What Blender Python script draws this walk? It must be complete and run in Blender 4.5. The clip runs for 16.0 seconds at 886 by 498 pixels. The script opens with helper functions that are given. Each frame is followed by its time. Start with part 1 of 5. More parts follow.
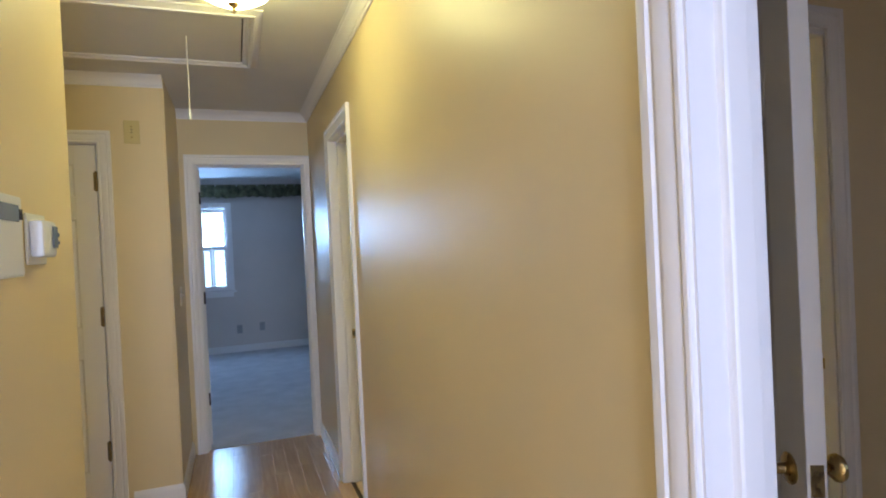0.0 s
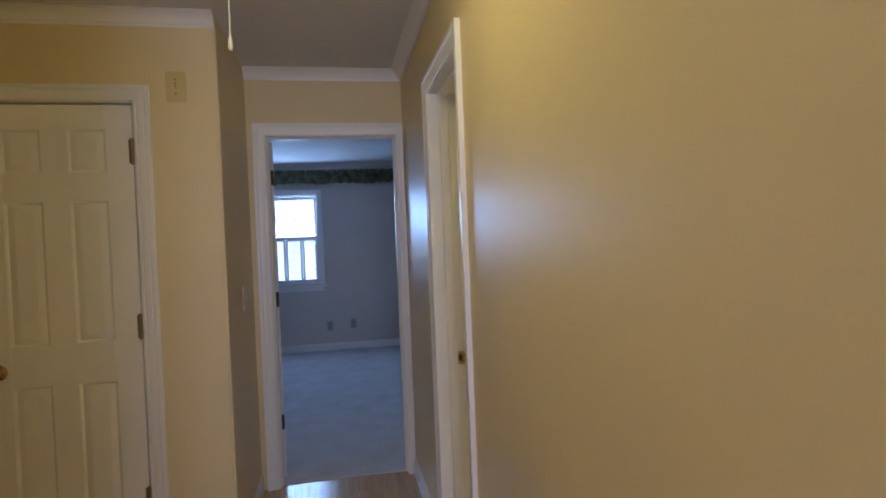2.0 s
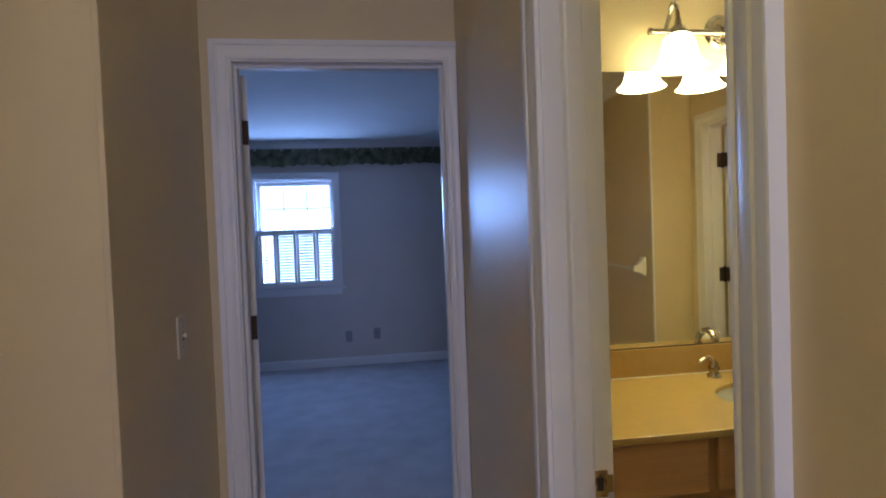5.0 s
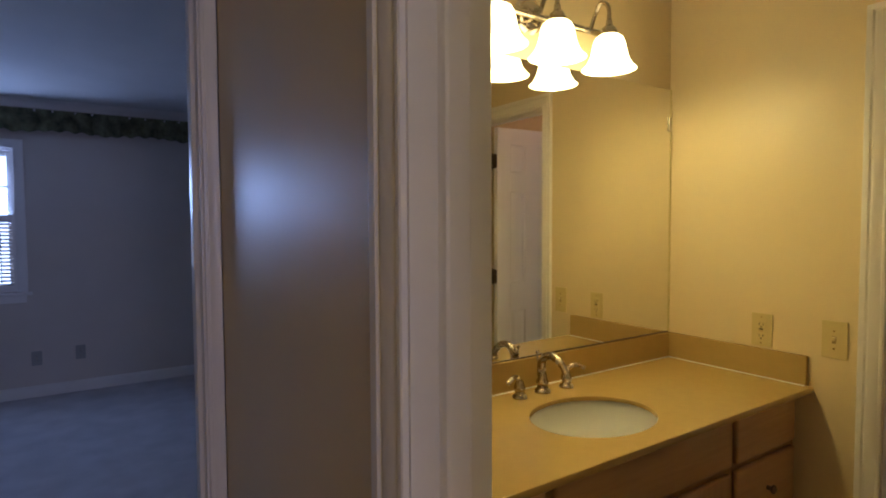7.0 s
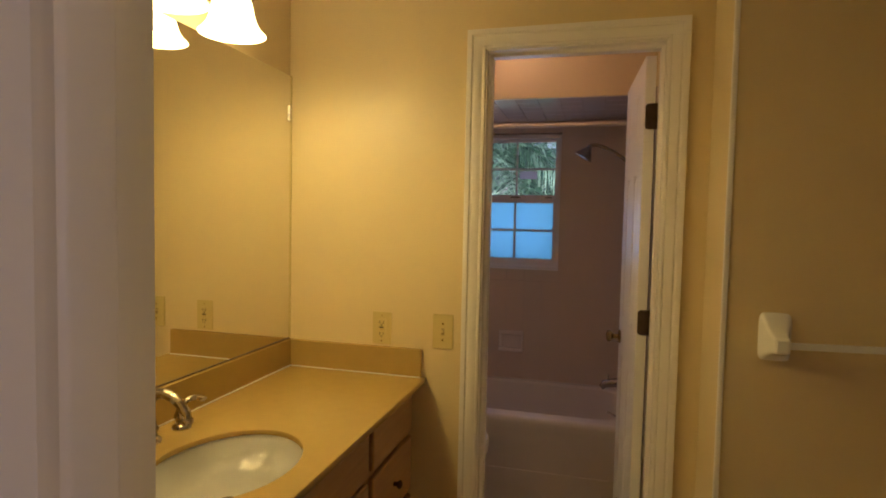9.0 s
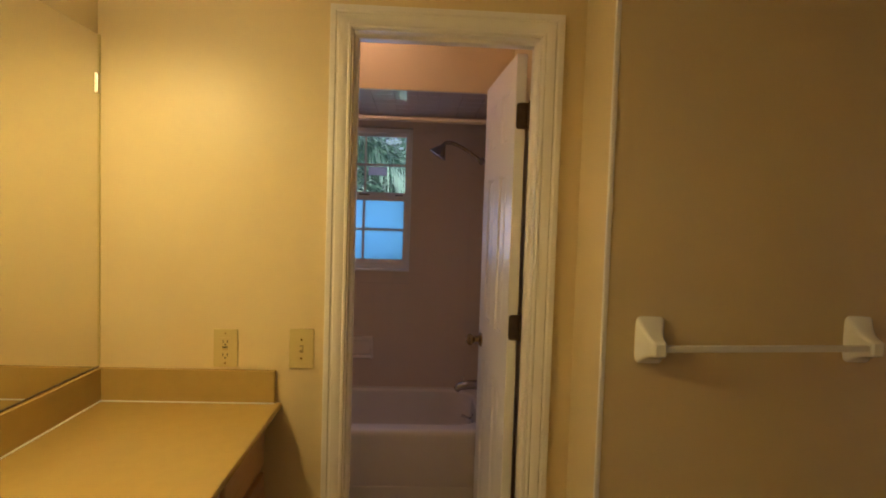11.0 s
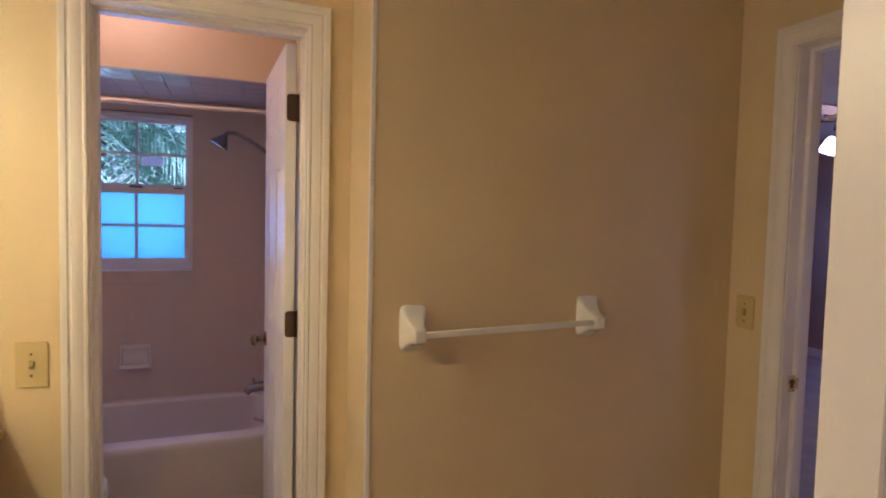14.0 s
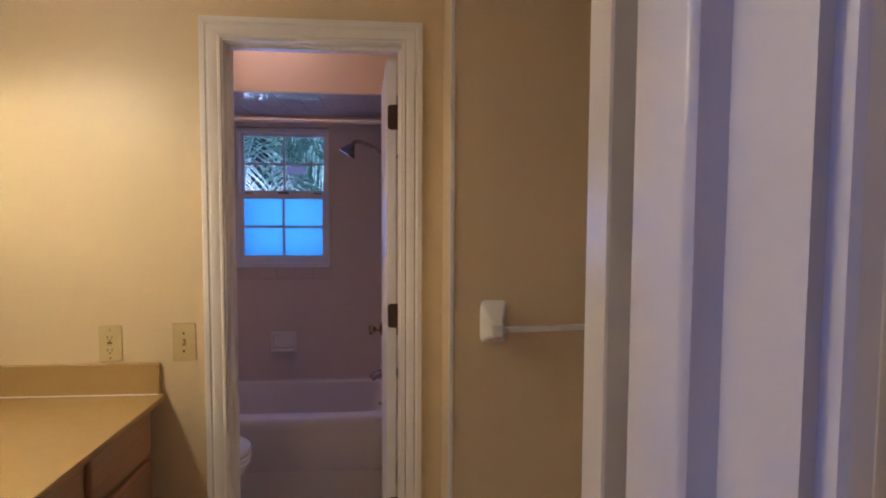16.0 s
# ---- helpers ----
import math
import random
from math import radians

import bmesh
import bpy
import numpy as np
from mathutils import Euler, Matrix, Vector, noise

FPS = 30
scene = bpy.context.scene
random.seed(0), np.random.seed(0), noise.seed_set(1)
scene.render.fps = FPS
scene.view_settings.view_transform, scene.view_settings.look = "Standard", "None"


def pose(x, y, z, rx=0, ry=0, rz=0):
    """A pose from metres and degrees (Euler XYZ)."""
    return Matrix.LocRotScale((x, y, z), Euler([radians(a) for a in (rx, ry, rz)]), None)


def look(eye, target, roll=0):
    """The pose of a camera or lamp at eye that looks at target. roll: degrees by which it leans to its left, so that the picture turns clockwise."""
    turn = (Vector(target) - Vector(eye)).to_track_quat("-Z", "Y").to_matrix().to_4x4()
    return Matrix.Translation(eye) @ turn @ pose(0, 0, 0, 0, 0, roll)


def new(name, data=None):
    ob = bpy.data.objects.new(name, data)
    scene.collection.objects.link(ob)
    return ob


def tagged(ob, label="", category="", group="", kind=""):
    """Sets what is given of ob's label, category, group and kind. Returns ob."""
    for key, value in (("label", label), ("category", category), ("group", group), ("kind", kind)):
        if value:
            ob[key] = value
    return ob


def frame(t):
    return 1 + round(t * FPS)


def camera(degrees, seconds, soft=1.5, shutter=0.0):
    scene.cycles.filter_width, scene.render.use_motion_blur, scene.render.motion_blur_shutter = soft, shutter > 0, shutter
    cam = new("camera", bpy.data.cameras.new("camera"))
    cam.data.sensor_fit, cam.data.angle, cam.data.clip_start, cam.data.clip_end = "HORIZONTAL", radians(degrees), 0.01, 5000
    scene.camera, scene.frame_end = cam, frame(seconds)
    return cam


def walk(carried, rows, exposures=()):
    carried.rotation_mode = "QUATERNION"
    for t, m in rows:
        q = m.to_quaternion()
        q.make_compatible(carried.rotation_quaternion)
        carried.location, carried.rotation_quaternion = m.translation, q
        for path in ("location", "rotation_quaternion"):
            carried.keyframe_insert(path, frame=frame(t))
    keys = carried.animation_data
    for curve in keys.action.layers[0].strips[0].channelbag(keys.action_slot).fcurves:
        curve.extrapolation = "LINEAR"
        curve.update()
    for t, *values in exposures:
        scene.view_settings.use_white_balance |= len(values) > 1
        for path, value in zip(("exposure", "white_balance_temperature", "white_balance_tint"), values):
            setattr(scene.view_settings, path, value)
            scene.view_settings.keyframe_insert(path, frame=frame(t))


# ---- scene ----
cam = camera(76.3, 16.0, soft=1.9)
PATH = [
    (0, (-0.547, -4.319, 1.396), (0.142, -2.441, 1.377), -2.7),
    (0.5, (-0.553, -4.119, 1.414), (0.065, -2.217, 1.391), -2.3),
    (1, (-0.461, -3.847, 1.394), (0.094, -1.926, 1.366), -2.4),
    (1.5, (-0.404, -3.612, 1.404), (0.044, -1.663, 1.37), -2.4),
    (2, (-0.413, -3.36, 1.404), (-0.045, -1.394, 1.368), -2.3),
    (2.5, (-0.398, -3.152, 1.395), (-0.056, -1.182, 1.35), -2.3),
    (3, (-0.344, -2.906, 1.407), (-0.017, -0.934, 1.356), -2.2),
    (3.5, (-0.318, -2.69, 1.412), (-0.012, -0.714, 1.356), -2.3),
    (4, (-0.344, -2.512, 1.403), (-0.065, -0.532, 1.346), -2.3),
    (4.2, (-0.37, -2.413, 1.403), (-0.097, -0.432, 1.349), -2.2),
    (6.3, (-0.361, -1.638, 1.42), (0.096, 0.308, 1.347), -0.8),
    (6.5, (-0.369, -1.597, 1.409), (0.27, 0.297, 1.338), -0.4),
    (7, (-0.341, -1.534, 1.422), (0.776, 0.123, 1.33), -0.3),
    (7.5, (-0.238, -1.467, 1.423), (1.179, -0.058, 1.332), -0.2),
    (8, (-0.174, -1.328, 1.422), (1.469, -0.192, 1.322), 0.4),
    (8.5, (-0.162, -1.293, 1.432), (1.634, -0.419, 1.326), 0.8),
    (9, (-0.183, -1.234, 1.431), (1.748, -0.718, 1.329), 1.2),
    (9.2, (-0.195, -1.216, 1.426), (1.763, -0.806, 1.331), 1.3),
    (11.3, (0.013, -1.05, 1.458), (2.001, -1.223, 1.351), 1.7),
    (11.5, (0.013, -1.046, 1.47), (1.994, -1.28, 1.361), 1.6),
    (12, (0.012, -1.038, 1.474), (1.95, -1.505, 1.369), 1.9),
    (12.5, (0.02, -1.062, 1.463), (1.904, -1.716, 1.363), 1.8),
    (13, (0.012, -1.099, 1.462), (1.873, -1.826, 1.363), 1.8),
    (13.5, (0.022, -1.175, 1.451), (1.88, -1.907, 1.354), 1.6),
    (14, (-0.030, -1.221, 1.449), (1.834, -1.924, 1.345), 1.4),
    (14.5, (-0.116, -1.225, 1.448), (1.759, -1.898, 1.346), 1.2),
    (15, (-0.167, -1.284, 1.449), (1.734, -1.889, 1.356), 1.0),
    (15.5, (-0.141, -1.376, 1.452), (1.806, -1.817, 1.344), 0.7),
    (16, (-0.153, -1.417, 1.455), (1.837, -1.59, 1.335), 0.3),
]
EXPO = [(0.0, 1.0, 5360, 14), (1.0, 0.54, 5480, 18), (4.2, 0.48, 5060, 30), (6.3, -0.12, 4960, 33), (7.0, -0.24, 5560, 38), (7.5, -0.20, 5640, 40), (9.2, -0.12, 6180, 44), (11.4, 0.05, 6020, 45), (12.5, 0.42, 5400, 52), (13.4, 0.70, 5060, 58), (14.0, 0.68, 4940, 58), (15.0, 0.32, 4800, 58), (16.0, 0.12, 4740, 62)]
walk(cam, [(t, look(eye, target, roll)) for t, eye, target, roll in PATH], EXPO)

# ---- world, sun and large lights ----
world = bpy.data.worlds.new("world")
scene.world = world
world.use_nodes = True
wn = world.node_tree.nodes
sky = wn.new("ShaderNodeTexSky")
sky.sky_type = "NISHITA"
sky.sun_disc = False
sky.sun_elevation, sky.sun_rotation = radians(60), radians(236)
wn["Background"].inputs["Strength"].default_value = 0.15
world.node_tree.links.new(sky.outputs[0], wn["Background"].inputs["Color"])

sun = new("sun", bpy.data.lights.new("sun", "SUN"))
sun.data.energy, sun.data.angle, sun.data.color = 5.0, radians(0.5), (1.0, 0.95, 0.88)
sun.matrix_world = look((0, 0, 30), (0.414 * 20, 0.280 * 20, 30 - 0.866 * 20))


def area_light(name, where, target, w, h, power, color):
    data = bpy.data.lights.new(name, "AREA")
    data.shape, data.size, data.size_y, data.energy, data.color = "RECTANGLE", w, h, power, color
    ob = new(name, data)
    ob.matrix_world = look(where, target)
    return ob


def bulb(name, where, power, color, radius):
    data = bpy.data.lights.new(name, "POINT")
    data.energy, data.color, data.shadow_soft_size = power, color, radius
    ob = new(name, data)
    ob.location = where
    return ob


DAY = (0.50, 0.72, 1.0)
WARM = (1.0, 0.86, 0.228)
area_light("bedroom_daylight", (-1.07, 4.26, 1.75), (-1.07, 0, 1.2), 0.72, 0.48, 11.0, (0.40, 0.66, 1.0))
area_light("tub_daylight", (3.25, -0.759, 1.40), (0, -0.759, 1.2), 0.46, 0.36, 0.9, DAY)
area_light("frosted_pane_daylight", (3.41, -0.759, 1.41), (0, -0.759, 1.41), 0.44, 0.36, 0.3, DAY)
area_light("far_bedroom_daylight", (4.68, -6.4, 1.45), (0, -6.4, 1.2), 0.9, 1.1, 0.9, (0.52, 0.62, 1.0))
# added fill lamp behind the camera; the hall's south wall has no opening
area_light("landing_fill", (-0.5, -5.9, 1.3), (-0.4, 0, 1.4), 0.8, 1.8, 22.0, (0.64, 0.74, 1.0))


# ---- materials ----
def material(name, color, rough=0.5, metal=0.0, bump=0.0, bump_scale=200.0, vary=0.06, vary_scale=3.0, rough_vary=0.08, spec=0.5, fine=0.0, coat=0.0):
    m = bpy.data.materials.new(name)
    m.use_nodes = True
    nt = m.node_tree
    n, l = nt.nodes, nt.links
    b = n["Principled BSDF"]
    b.inputs["Metallic"].default_value = metal
    b.inputs["Specular IOR Level"].default_value = spec
    b.inputs["Coat Weight"].default_value = coat
    b.inputs["Coat Roughness"].default_value = 0.12
    tc = n.new("ShaderNodeTexCoord")
    big = n.new("ShaderNodeTexNoise")
    big.inputs["Scale"].default_value = vary_scale
    big.inputs["Detail"].default_value = 4
    l.new(tc.outputs["Object"], big.inputs["Vector"])
    small = n.new("ShaderNodeTexNoise")
    small.inputs["Scale"].default_value = bump_scale
    small.inputs["Detail"].default_value = 3
    l.new(tc.outputs["Object"], small.inputs["Vector"])
    add = n.new("ShaderNodeMath")
    add.operation = "MULTIPLY_ADD"
    add.inputs[1].default_value = fine
    l.new(small.outputs["Fac"], add.inputs[0])
    l.new(big.outputs["Fac"], add.inputs[2])
    ramp = n.new("ShaderNodeValToRGB")
    lo = tuple(max(c * (1 - vary), 0) for c in color)
    hi = tuple(min(c * (1 + vary), 1) for c in color)
    ramp.color_ramp.elements[0].position, ramp.color_ramp.elements[1].position = 0.3 + 0.5 * fine * 0.6, 0.7 + 0.5 * fine * 1.4
    ramp.color_ramp.elements[0].color, ramp.color_ramp.elements[1].color = (*lo, 1), (*hi, 1)
    l.new(add.outputs[0], ramp.inputs["Fac"])
    l.new(ramp.outputs["Color"], b.inputs["Base Color"])
    mr = n.new("ShaderNodeMapRange")
    mr.inputs["From Min"].default_value, mr.inputs["From Max"].default_value = 0.3, 0.7
    mr.inputs["To Min"].default_value = max(rough - rough_vary, 0.02)
    mr.inputs["To Max"].default_value = min(rough + rough_vary, 1)
    l.new(big.outputs["Fac"], mr.inputs["Value"])
    l.new(mr.outputs["Result"], b.inputs["Roughness"])
    if bump:
        bp = n.new("ShaderNodeBump")
        bp.inputs["Strength"].default_value = bump
        bp.inputs["Distance"].default_value = 0.004
        l.new(small.outputs["Fac"], bp.inputs["Height"])
        l.new(bp.outputs["Normal"], b.inputs["Normal"])
    return m


def glow(name, color, strength):
    m = bpy.data.materials.new(name)
    m.use_nodes = True
    b = m.node_tree.nodes["Principled BSDF"]
    b.inputs["Base Color"].default_value = (0.85, 0.8, 0.7, 1)
    b.inputs["Roughness"].default_value = 0.3
    b.inputs["Emission Color"].default_value = (*color, 1)
    b.inputs["Emission Strength"].default_value = strength
    return m


def glass(name, rough=0.0, tint=(1, 1, 1), frosted=False):
    m = bpy.data.materials.new(name)
    m.use_nodes = True
    b = m.node_tree.nodes["Principled BSDF"]
    b.inputs["Base Color"].default_value = (*tint, 1)
    b.inputs["Transmission Weight"].default_value = 1.0
    b.inputs["Roughness"].default_value = rough
    b.inputs["IOR"].default_value = 1.05 if frosted else 1.02
    return m


def wood(name, dark, light, rough, along="Y", scale=1.0, random_amount=0.25):
    m = bpy.data.materials.new(name)
    m.use_nodes = True
    nt = m.node_tree
    n, l = nt.nodes, nt.links
    b = n["Principled BSDF"]
    tc = n.new("ShaderNodeTexCoord")
    info = n.new("ShaderNodeObjectInfo")
    mp = n.new("ShaderNodeMapping")
    s = {"X": (1.5, 22, 22), "Y": (22, 1.5, 22), "Z": (22, 22, 1.5)}[along]
    mp.inputs["Scale"].default_value = tuple(v * scale for v in s)
    off = n.new("ShaderNodeVectorMath")
    off.operation = "MULTIPLY_ADD"
    off.inputs[1].default_value = (37, 19, 53)
    l.new(info.outputs["Random"], off.inputs[0])
    l.new(tc.outputs["Object"], off.inputs[2])
    l.new(off.outputs[0], mp.inputs["Vector"])
    nz = n.new("ShaderNodeTexNoise")
    nz.inputs["Scale"].default_value, nz.inputs["Detail"].default_value, nz.inputs["Distortion"].default_value = 2.0, 6, 0.6
    l.new(mp.outputs[0], nz.inputs["Vector"])
    ramp = n.new("ShaderNodeValToRGB")
    ramp.color_ramp.elements[0].position, ramp.color_ramp.elements[1].position = 0.32, 0.68
    ramp.color_ramp.elements[0].color, ramp.color_ramp.elements[1].color = (*dark, 1), (*light, 1)
    l.new(nz.outputs["Fac"], ramp.inputs["Fac"])
    hsv = n.new("ShaderNodeHueSaturation")
    mr = n.new("ShaderNodeMapRange")
    mr.inputs["To Min"].default_value, mr.inputs["To Max"].default_value = 1 - random_amount, 1 + random_amount
    l.new(info.outputs["Random"], mr.inputs["Value"])
    l.new(mr.outputs[0], hsv.inputs["Value"])
    l.new(ramp.outputs[0], hsv.inputs["Color"])
    l.new(hsv.outputs[0], b.inputs["Base Color"])
    b.inputs["Roughness"].default_value = rough
    bp = n.new("ShaderNodeBump")
    bp.inputs["Strength"].default_value, bp.inputs["Distance"].default_value = 0.15, 0.002
    l.new(nz.outputs["Fac"], bp.inputs["Height"])
    l.new(bp.outputs[0], b.inputs["Normal"])
    return m


PAINT = material("cream_wall_paint", (0.745, 0.602, 0.342), 0.40, bump=0.05, bump_scale=260, vary=0.03, vary_scale=1.6, rough_vary=0.03)
PAINT_BROWN = material("mauve_brown_wall_paint", (0.46, 0.33, 0.27), 0.40, bump=0.05, bump_scale=260, vary=0.03, rough_vary=0.03)
PAINT_GREY = material("greige_wall_paint", (0.66, 0.59, 0.54), 0.45, bump=0.05, bump_scale=260, vary=0.03, rough_vary=0.03)
TRIM = material("white_trim_paint", (0.85, 0.815, 0.80), 0.30, bump=0.006, bump_scale=45, vary=0.012, vary_scale=2.5, rough_vary=0.015)
CEIL = material("flat_ceiling_paint", (0.76, 0.74, 0.71), 0.85, bump=0.25, bump_scale=180, vary=0.03)
CARPET = material("grey_carpet", (0.64, 0.61, 0.63), 0.95, bump=1.0, bump_scale=320, vary=0.14, vary_scale=5, fine=0.6, spec=0.1)
OAK_FLOOR = wood("oak_floor", (0.44, 0.28, 0.14), (0.57, 0.39, 0.21), 0.20, "Y", 1.0, 0.12)
OAK_CAB = wood("oak_cabinet", (0.46, 0.26, 0.095), (0.53, 0.31, 0.12), 0.38, "X", 1.2, 0.06)
OAK_CAB_V = wood("oak_cabinet_upright", (0.46, 0.26, 0.095), (0.53, 0.31, 0.12), 0.38, "Z", 1.2, 0.06)
SUBFLOOR = material("dark_joint", (0.07, 0.045, 0.025), 0.8)
LAMINATE = material("tan_solid_surface", (0.46, 0.315, 0.095), 0.06, vary=0.02, vary_scale=25, rough_vary=0.01)
PORCELAIN = material("white_porcelain", (0.90, 0.89, 0.86), 0.08, vary=0.015, rough_vary=0.03)
TUB_ENAMEL = material("bone_tub_enamel", (0.80, 0.72, 0.65), 0.14, vary=0.02, rough_vary=0.04)
TILE = material("mauve_beige_tile", (0.70, 0.575, 0.475), 0.10, vary=0.03, rough_vary=0.04)
TILE_GLOSS = material("glossy_ceiling_tile", (0.64, 0.53, 0.47), 0.05, vary=0.03, rough_vary=0.015)
GROUT = material("pale_grout", (0.66, 0.545, 0.455), 0.85)
FLOOR_TILE = material("beige_floor_tile", (0.50, 0.43, 0.36), 0.3, vary=0.1, vary_scale=9)
NICKEL = material("brushed_nickel", (0.42, 0.37, 0.30), 0.25, metal=1.0, vary=0.05, vary_scale=30)
# same chrome with shade put into its colour, for the spout and shower
SHADED_CHROME = material("shadowed_chrome", (0.36, 0.32, 0.29), 0.20, metal=1.0, vary=0.05)
CHROME = material("chrome", (0.60, 0.58, 0.57), 0.12, metal=1.0, vary=0.03)
BRASS = material("aged_brass", (0.52, 0.38, 0.16), 0.28, metal=1.0, vary=0.1, vary_scale=40)
HINGE_BRASS = material("dull_hinge_brass", (0.24, 0.17, 0.08), 0.4, metal=0.8, vary=0.15, vary_scale=40)
KNOB_BRASS = material("dark_knob_brass", (0.36, 0.27, 0.13), 0.22, metal=1.0, vary=0.15, vary_scale=40)
BRONZE = material("dark_bronze", (0.10, 0.065, 0.045), 0.42, metal=0.7, vary=0.15, vary_scale=40)
ALMOND = material("almond_plastic", (0.62, 0.50, 0.21), 0.32, vary=0.02)
PLATE_GREY = material("dull_grey_plastic", (0.36, 0.34, 0.33), 0.4, vary=0.04)
WHITE_PLASTIC = material("white_plastic", (0.78, 0.77, 0.74), 0.35, vary=0.02)
GREY_PLASTIC = material("grey_display", (0.22, 0.25, 0.28), 0.2, vary=0.05)
# brown that paints the shade inside the switch toggle slots
SLOT_SHADE = material("shadowed_brown_slot", (0.30, 0.22, 0.09), 0.5)
DARK = material("dark_slot", (0.03, 0.025, 0.02), 0.6)
FABRIC = material("dark_green_floral_cloth", (0.25, 0.255, 0.155), 0.9, bump=0.6, bump_scale=150, vary=0.75, vary_scale=13, fine=0.3, spec=0.1)
IVORY = material("ivory_rod", (0.76, 0.66, 0.50), 0.3)
CAULK = material("white_caulk", (0.78, 0.76, 0.70), 0.5)
MIRROR = material("silvered_mirror", (0.88, 0.87, 0.82), 0.01, metal=1.0, vary=0.0, rough_vary=0.0)
PANE = glass("clear_pane")
FROST = bpy.data.materials.new("frosted_pane")
FROST.use_nodes = True
_n, _l = FROST.node_tree.nodes, FROST.node_tree.links
_n.remove(_n["Principled BSDF"])
_tr, _gl, _mx = _n.new("ShaderNodeBsdfTranslucent"), _n.new("ShaderNodeBsdfGlossy"), _n.new("ShaderNodeMixShader")
_tr.inputs["Color"].default_value, _gl.inputs["Roughness"].default_value, _mx.inputs[0].default_value = (0.45, 0.86, 1.0, 1), 0.25, 0.05
_l.new(_tr.outputs[0], _mx.inputs[1])
_l.new(_gl.outputs[0], _mx.inputs[2])
_l.new(_mx.outputs[0], _n["Material Output"].inputs["Surface"])
SHADE = glow("lit_frosted_shade", (1.0, 0.88, 0.30), 8.0)
SHADE_HALL = glow("lit_dome", (1.0, 0.86, 0.28), 14.0)
SHADE_TUB = glow("lit_small_dome", (1.0, 0.66, 0.36), 13.0)
SHADE_FAN = glow("lit_fan_shade", (1.0, 0.80, 0.58), 4.0)
LEAF = material("palm_leaf", (0.27, 0.52, 0.36), 0.32, vary=0.45, vary_scale=3.5, spec=0.5)
BARK = material("palm_bark", (0.22, 0.18, 0.14), 0.9, bump=0.8, bump_scale=30, vary=0.3, vary_scale=8)
LAWN = material("lawn", (0.40, 0.38, 0.32), 0.9, bump=0.8, bump_scale=40, vary=0.35, vary_scale=0.8)
STICKER = bpy.data.materials.new("thin_paper_label")
STICKER.use_nodes = True
_n, _l = STICKER.node_tree.nodes, STICKER.node_tree.links
_tr, _mx = _n.new("ShaderNodeBsdfTranslucent"), _n.new("ShaderNodeMixShader")
_tr.inputs["Color"].default_value, _mx.inputs[0].default_value = (0.88, 0.84, 0.92, 1), 0.25
_n["Principled BSDF"].inputs["Base Color"].default_value = (0.75, 0.70, 0.76, 1)
_l.new(_tr.outputs[0], _mx.inputs[1])
_l.new(_n["Principled BSDF"].outputs[0], _mx.inputs[2])
_l.new(_mx.outputs[0], _n["Material Output"].inputs["Surface"])
ROPE = material("white_cord", (0.78, 0.76, 0.7), 0.7)


# ---- mesh helpers ----
def box(bm, x0, x1, y0, y1, z0, z1, bevel=0.0, seg=2):
    vs = [bm.verts.new((x, y, z)) for x in (x0, x1) for y in (y0, y1) for z in (z0, z1)]
    fs = [bm.faces.new([vs[i] for i in f]) for f in ((0, 1, 3, 2), (4, 6, 7, 5), (0, 4, 5, 1), (2, 3, 7, 6), (0, 2, 6, 4), (1, 5, 7, 3))]
    if bevel:
        es = list({e for f in fs for e in f.edges})
        bmesh.ops.bevel(bm, geom=es, offset=bevel, segments=seg, profile=0.5, affect="EDGES")
    return bm


def boxes(*all_of, bevel=0.0):
    bm = bmesh.new()
    for b in all_of:
        box(bm, *b, bevel=bevel)
    return bm


def lathe(profile, steps=28, axis="Z", bm=None, m=None):
    """Turns (radius, height) pairs round an axis."""
    bm = bm or bmesh.new()
    rings = []
    for r, h in profile:
        ring = []
        for i in range(steps):
            a = 2 * math.pi * i / steps
            v = Vector((r * math.cos(a), r * math.sin(a), h))
            if axis == "Y":
                v = Vector((v.x, -v.z, v.y))
            elif axis == "X":
                v = Vector((v.z, v.x, v.y))
            ring.append(bm.verts.new(m @ v if m else v))
        rings.append(ring)
    for a, b in zip(rings, rings[1:]):
        for i in range(steps):
            j = (i + 1) % steps
            bm.faces.new((a[i], a[j], b[j], b[i]))
    if profile[0][0] > 1e-4:
        bm.faces.new(rings[0][::-1])
    if profile[-1][0] > 1e-4:
        bm.faces.new(rings[-1])
    return bm


def tube(points, radii, steps=14, bm=None):
    bm = bm or bmesh.new()
    pts = [Vector(p) for p in points]
    rings, side = [], None
    for i, p in enumerate(pts):
        way = (pts[min(i + 1, len(pts) - 1)] - pts[max(i - 1, 0)]).normalized()
        if side is None:
            side = way.orthogonal().normalized()
        side = (side - way * side.dot(way)).normalized()
        up = way.cross(side)
        r = radii[i] if isinstance(radii, (list, tuple)) else radii
        rings.append([bm.verts.new(p + r * (math.cos(2 * math.pi * k / steps) * side + math.sin(2 * math.pi * k / steps) * up)) for k in range(steps)])
    for a, b in zip(rings, rings[1:]):
        for k in range(steps):
            j = (k + 1) % steps
            bm.faces.new((a[k], a[j], b[j], b[k]))
    bm.faces.new(rings[0][::-1])
    bm.faces.new(rings[-1])
    return bm


